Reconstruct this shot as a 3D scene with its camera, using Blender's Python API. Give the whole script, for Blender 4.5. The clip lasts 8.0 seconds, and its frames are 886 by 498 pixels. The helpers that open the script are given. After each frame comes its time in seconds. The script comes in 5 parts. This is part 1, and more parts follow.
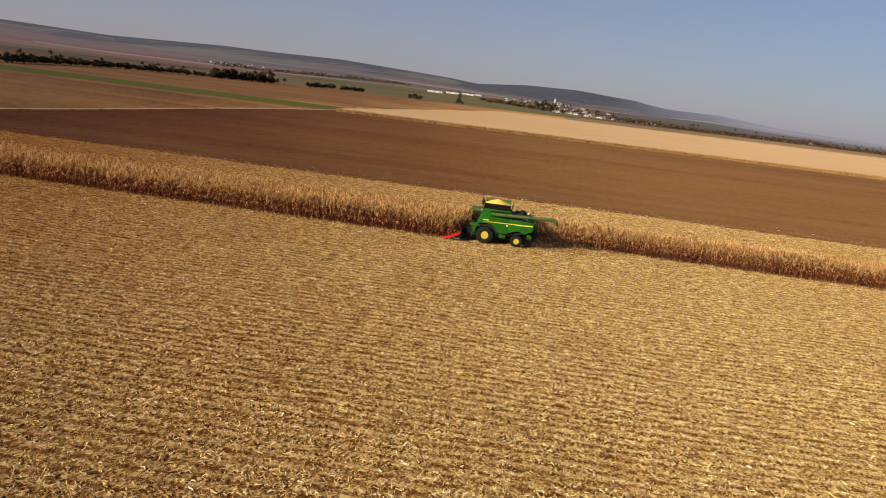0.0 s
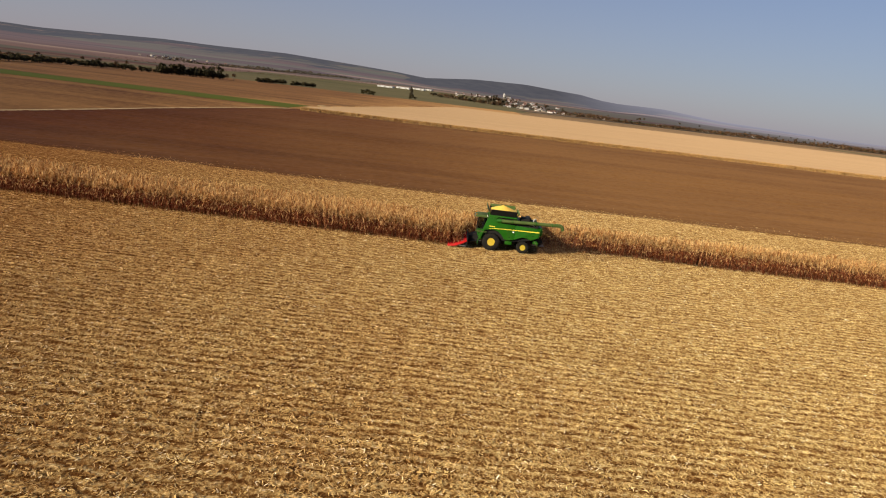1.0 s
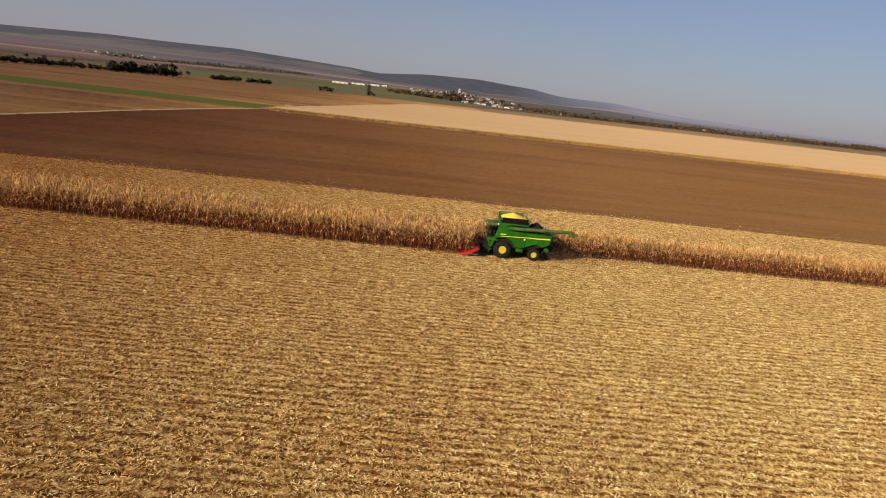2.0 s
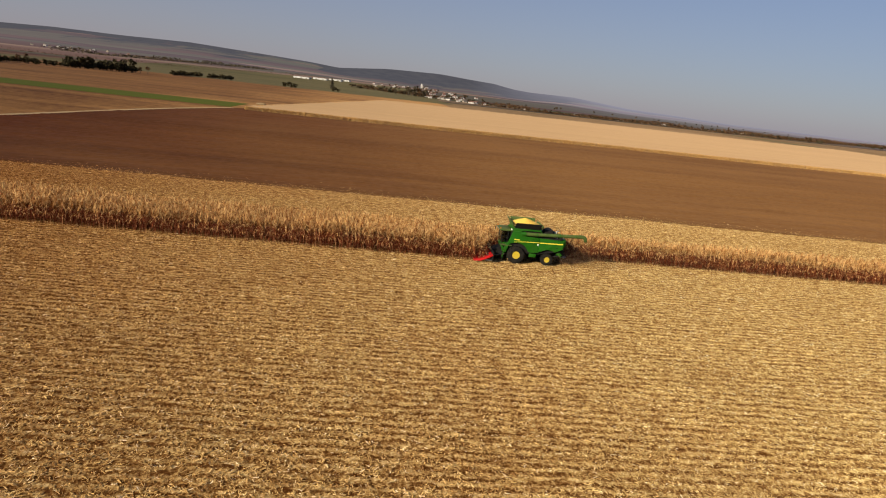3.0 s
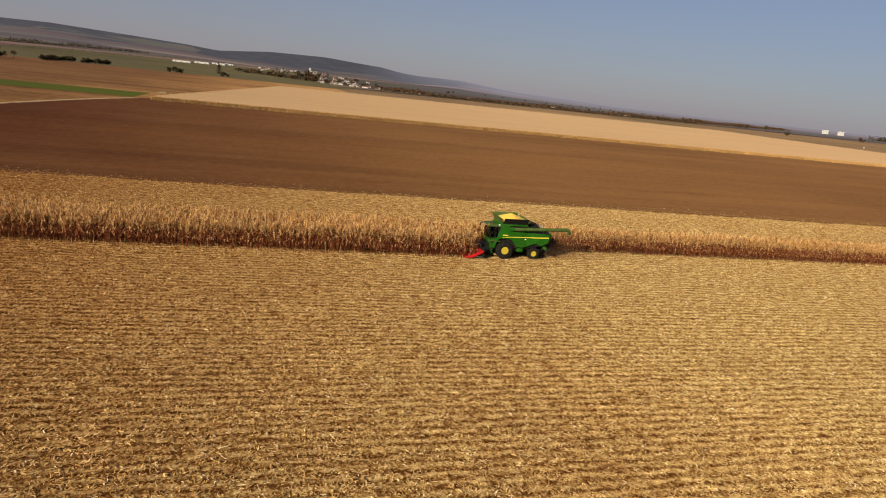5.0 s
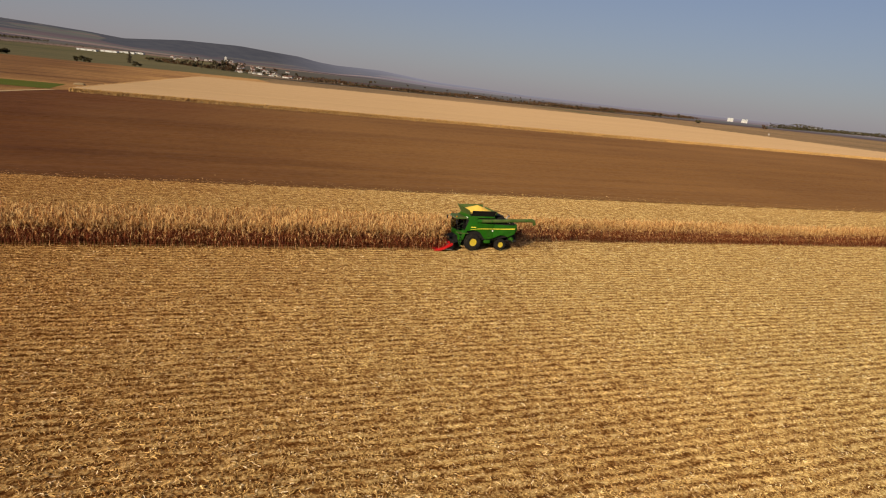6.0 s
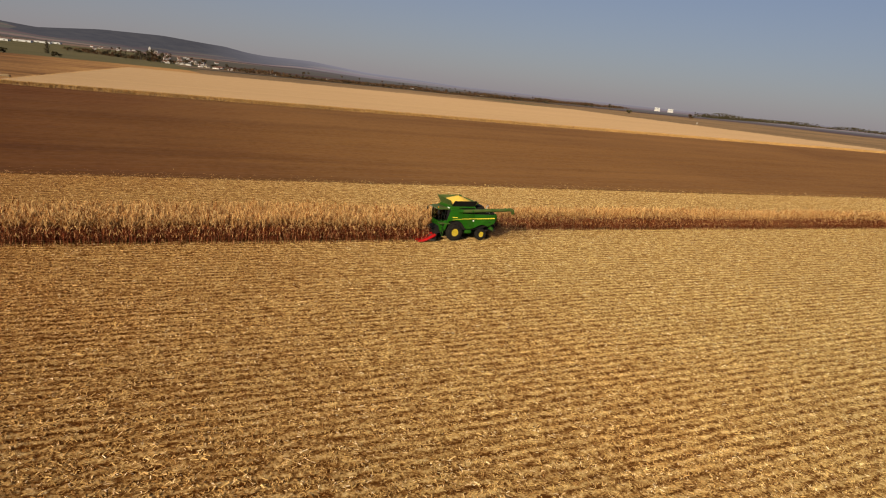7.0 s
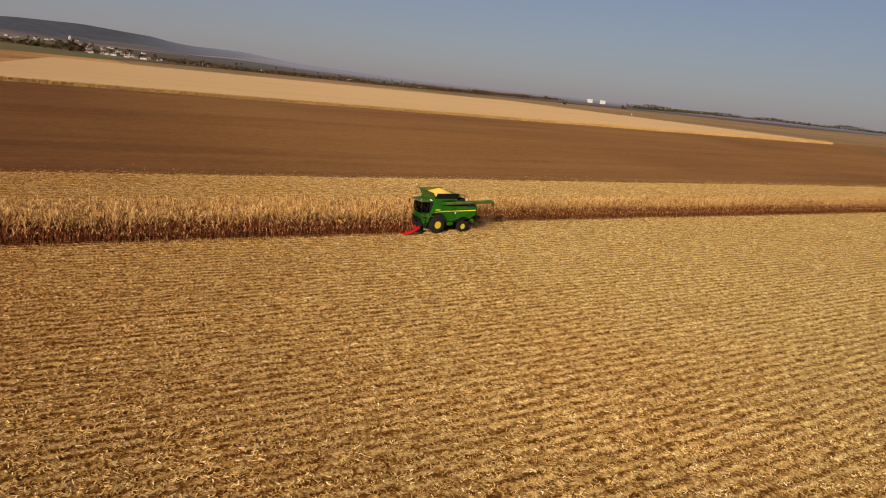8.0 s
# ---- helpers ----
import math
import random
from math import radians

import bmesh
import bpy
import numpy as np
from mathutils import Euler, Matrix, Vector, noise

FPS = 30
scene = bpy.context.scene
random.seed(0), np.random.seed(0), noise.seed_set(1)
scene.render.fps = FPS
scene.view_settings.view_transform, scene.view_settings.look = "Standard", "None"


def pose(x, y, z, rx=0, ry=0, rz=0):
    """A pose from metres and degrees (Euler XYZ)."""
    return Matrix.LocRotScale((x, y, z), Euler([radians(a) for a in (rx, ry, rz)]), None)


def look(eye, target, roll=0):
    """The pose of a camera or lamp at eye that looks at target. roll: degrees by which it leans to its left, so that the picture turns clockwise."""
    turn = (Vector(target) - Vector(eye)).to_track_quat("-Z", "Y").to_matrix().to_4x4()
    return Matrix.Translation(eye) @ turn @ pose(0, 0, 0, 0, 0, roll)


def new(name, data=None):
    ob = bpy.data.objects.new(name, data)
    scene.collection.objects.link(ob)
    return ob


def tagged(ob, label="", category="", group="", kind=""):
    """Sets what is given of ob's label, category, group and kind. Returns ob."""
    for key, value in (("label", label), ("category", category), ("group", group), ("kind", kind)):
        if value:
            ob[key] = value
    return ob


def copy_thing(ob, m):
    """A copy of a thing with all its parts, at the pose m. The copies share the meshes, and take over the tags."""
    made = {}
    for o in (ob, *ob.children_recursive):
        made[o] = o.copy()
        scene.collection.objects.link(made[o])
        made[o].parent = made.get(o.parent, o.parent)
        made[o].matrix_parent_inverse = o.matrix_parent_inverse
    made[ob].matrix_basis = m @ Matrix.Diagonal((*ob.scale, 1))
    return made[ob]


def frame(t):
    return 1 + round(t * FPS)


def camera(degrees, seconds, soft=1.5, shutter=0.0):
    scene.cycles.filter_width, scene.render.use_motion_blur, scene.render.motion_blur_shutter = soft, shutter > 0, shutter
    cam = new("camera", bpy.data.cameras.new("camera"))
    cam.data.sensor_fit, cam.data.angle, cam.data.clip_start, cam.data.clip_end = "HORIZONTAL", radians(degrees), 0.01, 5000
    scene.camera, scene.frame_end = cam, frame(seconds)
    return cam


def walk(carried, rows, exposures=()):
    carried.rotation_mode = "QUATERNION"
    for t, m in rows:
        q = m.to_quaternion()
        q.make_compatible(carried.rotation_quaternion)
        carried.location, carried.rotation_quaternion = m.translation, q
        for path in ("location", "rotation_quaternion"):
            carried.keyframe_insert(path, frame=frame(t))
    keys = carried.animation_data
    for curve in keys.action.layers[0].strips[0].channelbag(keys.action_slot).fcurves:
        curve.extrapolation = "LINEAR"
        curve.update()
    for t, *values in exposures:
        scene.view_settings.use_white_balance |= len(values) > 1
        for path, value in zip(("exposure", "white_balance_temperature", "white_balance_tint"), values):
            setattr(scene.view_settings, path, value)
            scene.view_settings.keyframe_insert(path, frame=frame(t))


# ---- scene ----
cam = camera(66.2, 8.0, soft=1.12)
PATH = [
    (0, (2.352, -71.655, 15.28), (2.176, -69.714, 14.833), 6.9),
    (0.5, (-0.728, -71.274, 15.45), (-0.831, -69.327, 15.003), 6.7),
    (1, (-3.828, -70.846, 15.737), (-3.856, -68.896, 15.291), 6.8),
    (1.5, (-6.866, -70.41, 16.03), (-6.825, -68.461, 15.585), 6.6),
    (3, (-15.372, -69.274, 16.947), (-15.158, -67.337, 16.499), 6.4),
    (3.5, (-17.964, -68.809, 17.012), (-17.69, -66.88, 16.56), 6.2),
    (4, (-20.507, -68.195, 17.049), (-20.164, -66.278, 16.595), 6.2),
    (5.5, (-27.808, -66.026, 17.223), (-27.176, -64.186, 16.761), 6.1),
    (6, (-30.075, -65.357, 17.018), (-29.337, -63.557, 16.554), 6.1),
    (6.5, (-32.402, -64.495, 16.746), (-31.575, -62.735, 16.28), 6.1),
    (7, (-34.69, -63.513, 16.451), (-33.781, -61.794, 15.982), 6.0),
    (7.5, (-36.972, -62.425, 16.221), (-35.984, -60.752, 15.75), 6.0),
    (8, (-39.147, -61.337, 16.053), (-38.08, -59.713, 15.58), 6.1),
]
walk(cam, [(t, look(eye, target, roll)) for t, eye, target, roll in PATH], [(0.0, 0.50, 6500, 10), (4.0, 0.35, 6560, 10), (8.0, 0.13, 6900, 11)])

# ---- light ----
SUN_AZ, SUN_EL = 229.0, 25.0          # degrees: clockwise from +y, above the horizon
scene.view_settings.exposure = 0.0
world = bpy.data.worlds.new("sky")
scene.world = world
world.use_nodes = True
wn = world.node_tree.nodes
sky = wn.new("ShaderNodeTexSky")
sky.sky_type, sky.sun_disc = "NISHITA", False
sky.sun_elevation, sky.sun_rotation = radians(SUN_EL), radians(SUN_AZ)
sky.air_density, sky.dust_density, sky.ozone_density, sky.altitude = 1.0, 0.5, 3.0, 0
wn["Background"].inputs["Strength"].default_value = 0.050
haze = wn.new("ShaderNodeMix")                       # thin autumn haze, alike all round
haze.data_type = "RGBA"
haze.inputs[7].default_value = (5.45, 4.25, 5.05, 1)
up = wn.new("ShaderNodeSeparateXYZ")
world.node_tree.links.new(wn.new("ShaderNodeTexCoord").outputs["Generated"], up.inputs[0])
thick = wn.new("ShaderNodeMapRange")                 # the haze lies low and thins upwards
for k, v in ((1, 0.0), (2, 0.30), (3, 0.66), (4, 0.18)):
    thick.inputs[k].default_value = v
world.node_tree.links.new(up.outputs[2], thick.inputs[0])
world.node_tree.links.new(thick.outputs[0], haze.inputs[0])
cool = wn.new("ShaderNodeMix")
cool.data_type, cool.blend_type = "RGBA", "MULTIPLY"
cool.inputs[0].default_value, cool.inputs[7].default_value = 1.0, (0.75, 1.02, 1.22, 1)
world.node_tree.links.new(sky.outputs["Color"], cool.inputs[6])
world.node_tree.links.new(cool.outputs[2], haze.inputs[6])
world.node_tree.links.new(haze.outputs[2], wn["Background"].inputs["Color"])
sun_data = bpy.data.lights.new("sun", "SUN")
sun_data.energy, sun_data.angle, sun_data.color = 5.6, radians(0.55), (1.0, 0.89, 0.67)
sun = new("sun", sun_data)
_d = Vector((-math.sin(radians(SUN_AZ)) * math.cos(radians(SUN_EL)),
             -math.cos(radians(SUN_AZ)) * math.cos(radians(SUN_EL)), -math.sin(radians(SUN_EL))))
sun.matrix_world = Matrix.Translation((0, 0, 200)) @ _d.to_track_quat("-Z", "Y").to_matrix().to_4x4()


# ---- materials ----
def shader(name):
    m = bpy.data.materials.new(name)
    m.use_nodes = True
    return m, m.node_tree.nodes, m.node_tree.links, m.node_tree.nodes["Principled BSDF"]


def ramp(nodes, stops):
    r = nodes.new("ShaderNodeValToRGB")
    while len(r.color_ramp.elements) < len(stops):
        r.color_ramp.elements.new(0.5)
    for e, (p, c) in zip(r.color_ramp.elements, stops):
        e.position, e.color = p, (*c, 1)
    return r


def mix(nodes, links, fac, a, b, mode="MIX"):
    n = nodes.new("ShaderNodeMix")
    n.data_type, n.blend_type = "RGBA", mode
    for k, v in ((0, fac), (6, a), (7, b)):
        if isinstance(v, (int, float)):
            n.inputs[k].default_value = v
        elif isinstance(v, tuple):
            n.inputs[k].default_value = (*v, 1)
        else:
            links.new(v, n.inputs[k])
    return n.outputs[2]


def noise_tex(nodes, links, vec, scale, detail=4.0, rough=0.55, stretch=None):
    t = nodes.new("ShaderNodeTexNoise")
    t.inputs["Scale"].default_value, t.inputs["Detail"].default_value, t.inputs["Roughness"].default_value = scale, detail, rough
    if stretch:
        mp = nodes.new("ShaderNodeMapping")
        mp.inputs["Scale"].default_value = stretch[:3]
        if len(stretch) > 3:
            mp.inputs["Rotation"].default_value = (0, 0, radians(stretch[3]))
        links.new(vec, mp.inputs["Vector"])
        vec = mp.outputs["Vector"]
    links.new(vec, t.inputs["Vector"])
    return t.outputs["Fac"]


WEST_DIM, EAST_BRIGHT = (0.89, 0.72, 0.61), (0.93, 0.98, 1.02)     # straw tone west and east; the dimmer look of the west is painted in


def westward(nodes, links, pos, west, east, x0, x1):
    """A slow change of tone over the field from west to east, ragged at its edge: dimmer light in the west, put into
    the colour.
    """
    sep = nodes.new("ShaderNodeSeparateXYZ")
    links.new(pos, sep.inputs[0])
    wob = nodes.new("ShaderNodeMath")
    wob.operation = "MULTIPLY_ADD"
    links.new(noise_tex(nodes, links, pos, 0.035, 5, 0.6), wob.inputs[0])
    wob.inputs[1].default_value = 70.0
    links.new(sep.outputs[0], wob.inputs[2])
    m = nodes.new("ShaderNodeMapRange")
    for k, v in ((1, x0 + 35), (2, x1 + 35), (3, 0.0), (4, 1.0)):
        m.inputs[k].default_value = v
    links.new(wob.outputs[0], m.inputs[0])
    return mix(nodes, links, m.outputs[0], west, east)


def bump(nodes, links, bsdf, height, strength, distance):
    b = nodes.new("ShaderNodeBump")
    b.inputs["Strength"].default_value, b.inputs["Distance"].default_value = strength, distance
    links.new(height, b.inputs["Height"])
    links.new(b.outputs["Normal"], bsdf.inputs["Normal"])


def plain(name, colour, rough=0.5, metal=0.0, vary=0.12, scale=3.0, grime=0.0, coat=0.0, gloss=0.5):
    """A paint, plastic or metal with fine unevenness and, where asked, dust that lies in patches."""
    m, n, l, b = shader(name)
    pos = n.new("ShaderNodeTexCoord").outputs["Object"]
    f = noise_tex(n, l, pos, scale, 6)
    dark = tuple(c * (1 - vary) for c in colour)
    light = tuple(min(1, c * (1 + vary)) for c in colour)
    r = ramp(n, [(0.3, dark), (0.7, light)])
    l.new(f, r.inputs[0])
    col = r.outputs[0]
    if grime:
        g = ramp(n, [(0.42, (0, 0, 0)), (0.75, (1, 1, 1))])
        l.new(noise_tex(n, l, pos, scale * 0.6, 8, 0.65), g.inputs[0])
        k = n.new("ShaderNodeMath")
        k.operation = "MULTIPLY"
        k.inputs[1].default_value = grime
        l.new(g.outputs[0], k.inputs[0])
        col = mix(n, l, k.outputs[0], col, (0.30, 0.22, 0.13))
    l.new(col, b.inputs["Base Color"])
    b.inputs["Roughness"].default_value, b.inputs["Metallic"].default_value = rough, metal
    b.inputs["Coat Weight"].default_value, b.inputs["Specular IOR Level"].default_value = coat, gloss
    bump(n, l, b, noise_tex(n, l, pos, scale * 12, 3), 0.08, 0.01)
    return m


def island(name, stops, rough=0.7, spread=0.35, west=False, thin=0.0):
    """Dry leaves and straw: every loose piece has a colour of its own, with a blotch along it."""
    m, n, l, b = shader(name)
    geo = n.new("ShaderNodeNewGeometry")
    r = ramp(n, stops)
    l.new(geo.outputs["Random Per Island"], r.inputs[0])
    f = noise_tex(n, l, geo.outputs["Position"], 9.0, 3)
    shade = ramp(n, [(0.25, (1 - spread,) * 3), (0.75, (1 + spread * 0.4,) * 3)])
    l.new(f, shade.inputs[0])
    big = ramp(n, [(0.3, (0.86, 0.83, 0.80)), (0.7, (1.08, 1.05, 1.0))])
    l.new(noise_tex(n, l, geo.outputs["Position"], 0.12, 3), big.inputs[0])
    c = mix(n, l, 1.0, r.outputs[0], shade.outputs[0], "MULTIPLY")
    c = mix(n, l, 1.0, c, big.outputs[0], "MULTIPLY")
    if west:
        blotch = ramp(n, [(0.36, (0.77, 0.62, 0.50)), (0.61, (1.38, 1.40, 1.38))])     # damp and dry patches of the mat
        l.new(noise_tex(n, l, geo.outputs["Position"], 1.5, 4, 0.6, (0.55, 1.2, 1.0)), blotch.inputs[0])
        c = mix(n, l, 1.0, c, blotch.outputs[0], "MULTIPLY")
        c = mix(n, l, 1.0, c, westward(n, l, geo.outputs["Position"], WEST_DIM, EAST_BRIGHT, -66, 12), "MULTIPLY")
    l.new(c, b.inputs["Base Color"])
    b.inputs["Roughness"].default_value = rough
    b.inputs["Diffuse Roughness"].default_value = 0.6
    b.inputs["Specular IOR Level"].default_value = 0.08
    if thin:                                             # thin dry leaf: sunlight glows through it
        tl, both = n.new("ShaderNodeBsdfTranslucent"), n.new("ShaderNodeMixShader")
        l.new(mix(n, l, 1.0, c, (1.0, 0.72, 0.42), "MULTIPLY"), tl.inputs["Color"])
        both.inputs[0].default_value = thin
        l.new(b.outputs[0], both.inputs[1])
        l.new(tl.outputs[0], both.inputs[2])
        l.new(both.outputs[0], n["Material Output"].inputs["Surface"])
    return m


def soil(name, dark, light, fine=2.2, broad=0.03, streak=(0.05, 1.0, 1.0), height=0.06, strength=0.7, west=None, east=(0.96, 0.91, 0.82), tight=0.22):
    m, n, l, b = shader(name)
    pos = n.new("ShaderNodeNewGeometry").outputs["Position"]
    r = ramp(n, [(0.5 - tight, dark), (0.5 + tight, light)])
    a = noise_tex(n, l, pos, fine, 8, 0.65)
    c = noise_tex(n, l, pos, broad * 12, 4, 0.6, streak)
    d = noise_tex(n, l, pos, broad, 4, 0.6)
    s = n.new("ShaderNodeMath")
    s.operation = "MULTIPLY_ADD"
    l.new(a, s.inputs[0])
    s.inputs[1].default_value = 0.35
    k = n.new("ShaderNodeMath")
    k.operation = "MULTIPLY_ADD"
    l.new(c, k.inputs[0])
    k.inputs[1].default_value = 0.4
    w = n.new("ShaderNodeMath")
    w.operation = "MULTIPLY"
    l.new(d, w.inputs[0])
    w.inputs[1].default_value = 0.3
    l.new(w.outputs[0], k.inputs[2])
    l.new(k.outputs[0], s.inputs[2])
    l.new(s.outputs[0], r.inputs[0])
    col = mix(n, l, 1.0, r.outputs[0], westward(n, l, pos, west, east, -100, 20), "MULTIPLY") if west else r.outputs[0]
    l.new(col, b.inputs["Base Color"])
    b.inputs["Roughness"].default_value = 0.95
    b.inputs["Diffuse Roughness"].default_value = 0.9
    b.inputs["Specular IOR Level"].default_value = 0.1
    bump(n, l, b, a, strength, height)
    return m


def stubble_floor():
    """Soil under a mat of chopped straw: pale shreds, dark gaps, and the lines of the rows."""
    m, n, l, b = shader("stubble_floor")
    pos = n.new("ShaderNodeNewGeometry").outputs["Position"]
    shreds = noise_tex(n, l, pos, 4.8, 8, 0.74, (1.0, 0.9, 1.0))
    patches = noise_tex(n, l, pos, 1.9, 4, 0.6, (0.6, 1.2, 1.0))
    wave = n.new("ShaderNodeTexWave")
    wave.wave_type, wave.bands_direction = "BANDS", "Y"
    wave.inputs["Scale"].default_value = 2 * math.pi / 0.762 / 20
    wave.inputs["Distortion"].default_value, wave.inputs["Detail"].default_value, wave.inputs["Detail Scale"].default_value = 2.2, 4.0, 0.6
    l.new(pos, wave.inputs["Vector"])

    def weigh(a, f, c):
        k = n.new("ShaderNodeMath")
        k.operation = "MULTIPLY_ADD"
        l.new(a, k.inputs[0])
        k.inputs[1].default_value = f
        if isinstance(c, float):
            k.inputs[2].default_value = c
        else:
            l.new(c, k.inputs[2])
        return k.outputs[0]

    total = weigh(shreds, 1.0, weigh(patches, 0.50, weigh(wave.outputs["Fac"], 0.10, -0.332)))
    r = ramp(n, [(0.355, (0.100, 0.036, 0.009)), (0.465, (0.27, 0.135, 0.040)), (0.55, (0.56, 0.365, 0.145)), (0.68, (0.84, 0.64, 0.32))])
    l.new(total, r.inputs[0])
    l.new(mix(n, l, 1.0, r.outputs[0], westward(n, l, pos, (0.62, 0.47, 0.38), EAST_BRIGHT, -66, 12), "MULTIPLY"), b.inputs["Base Color"])
    b.inputs["Roughness"].default_value, b.inputs["Diffuse Roughness"].default_value, b.inputs["Specular IOR Level"].default_value = 0.95, 0.8, 0.02
    bump(n, l, b, total, 1.0, 0.14)
    return m


M_STUBBLE = stubble_floor()
# west: the darker side of the view, painted into the soil colour
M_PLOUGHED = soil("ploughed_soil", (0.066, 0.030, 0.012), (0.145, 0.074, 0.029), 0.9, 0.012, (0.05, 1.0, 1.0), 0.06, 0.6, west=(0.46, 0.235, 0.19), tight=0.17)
M_TAN = soil("ripe_crop", (0.255, 0.160, 0.085), (0.335, 0.215, 0.116), 0.9, 0.010, (0.05, 1.0, 1.0), 0.25, 0.6)
# the golden east is the mown field's own colour
M_DULL = soil("mown_field", (0.066, 0.029, 0.011), (0.190, 0.104, 0.042), 0.5, 0.020, (0.03, 0.45, 1.0), 0.1, 0.5, west=(0.78, 0.68, 0.60), east=(1.75, 1.75, 1.65), tight=0.10)
M_GREEN = soil("winter_wheat", (0.033, 0.040, 0.003), (0.061, 0.068, 0.006), 0.7, 0.02, (0.1, 1.0, 1.0), 0.08, 0.5)
M_MEADOW = soil("meadow", (0.038, 0.036, 0.015), (0.088, 0.070, 0.034), 0.3, 0.004, (0.12, 1.6, 1.0), 0.1, 0.4, tight=0.10)
M_TRACK = soil("track_dust", (0.20, 0.135, 0.075), (0.30, 0.21, 0.12), 2.0, 0.05, (1, 1, 1), 0.04, 0.4)
M_FALLOW = soil("fallow_soil", (0.060, 0.040, 0.020), (0.165, 0.100, 0.052), 0.3, 0.006, (0.06, 1.6, 1.0), 0.1, 0.4, tight=0.10)
M_CORN = island("dry_corn", [(0.0, (0.13, 0.030, 0.007)), (0.22, (0.38, 0.145, 0.038)), (0.45, (0.66, 0.375, 0.140)), (1.0, (0.87, 0.61, 0.295))], thin=0.10)
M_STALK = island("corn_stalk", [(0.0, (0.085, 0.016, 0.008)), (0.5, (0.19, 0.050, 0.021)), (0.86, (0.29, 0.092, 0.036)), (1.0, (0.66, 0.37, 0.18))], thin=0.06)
M_STRAW = island("straw", [(0.0, (0.22, 0.110, 0.038)), (0.3, (0.52, 0.350, 0.132)), (0.78, (0.76, 0.560, 0.245)), (0.92, (0.84, 0.67, 0.36)), (1.0, (1.0, 0.93, 0.72))], west=True, thin=0.10)
M_CROPEDGE = island("ripe_crop_leaves", [(0.0, (0.34, 0.185, 0.062)), (0.4, (0.46, 0.27, 0.10)), (1.0, (0.60, 0.38, 0.16))], spread=0.12)
M_STUB = island("cut_stalk", [(0.0, (0.17, 0.080, 0.028)), (0.6, (0.40, 0.23, 0.085)), (1.0, (0.66, 0.46, 0.20))], west=True)


def strips(n, l, pos, along, across, turn, stops):
    """Long narrow fields, each of one colour, with blurred wear inside."""
    mp = n.new("ShaderNodeMapping")
    mp.inputs["Scale"].default_value, mp.inputs["Rotation"].default_value = (along, across, 0.0), (0, 0, radians(turn))
    l.new(pos, mp.inputs["Vector"])
    v = n.new("ShaderNodeTexVoronoi")
    v.inputs["Scale"].default_value, v.inputs["Randomness"].default_value = 1.0, 0.9
    v.distance = "CHEBYCHEV"
    l.new(mp.outputs["Vector"], v.inputs["Vector"])
    sep = n.new("ShaderNodeSeparateColor")
    l.new(v.outputs["Color"], sep.inputs[0])
    r = ramp(n, stops)
    r.color_ramp.interpolation = "CONSTANT"
    l.new(sep.outputs[0], r.inputs[0])
    f = ramp(n, [(0.3, (0.72, 0.72, 0.74)), (0.7, (1.2, 1.17, 1.14))])
    l.new(noise_tex(n, l, pos, 0.012, 7, 0.65, (0.3, 1.0, 1.0)), f.inputs[0])
    return mix(n, l, 1.0, r.outputs[0], f.outputs[0], "MULTIPLY")


def patchwork():
    """Farmland on the plain: strips of stubble, tilled soil, young wheat and meadow."""
    m, n, l, b = shader("farmland")
    pos = n.new("ShaderNodeNewGeometry").outputs["Position"]
    col = strips(n, l, pos, 0.0011, 0.0065, 10, [(0.0, (0.074, 0.042, 0.030)), (0.2, (0.060, 0.048, 0.030)), (0.36, (0.100, 0.054, 0.036)),
                 (0.52, (0.066, 0.066, 0.036)), (0.66, (0.160, 0.108, 0.070)), (0.78, (0.080, 0.046, 0.034)), (0.9, (0.050, 0.054, 0.026))])
    l.new(col, b.inputs["Base Color"])
    b.inputs["Roughness"].default_value = 0.95
    b.inputs["Specular IOR Level"].default_value = 0.1
    return m


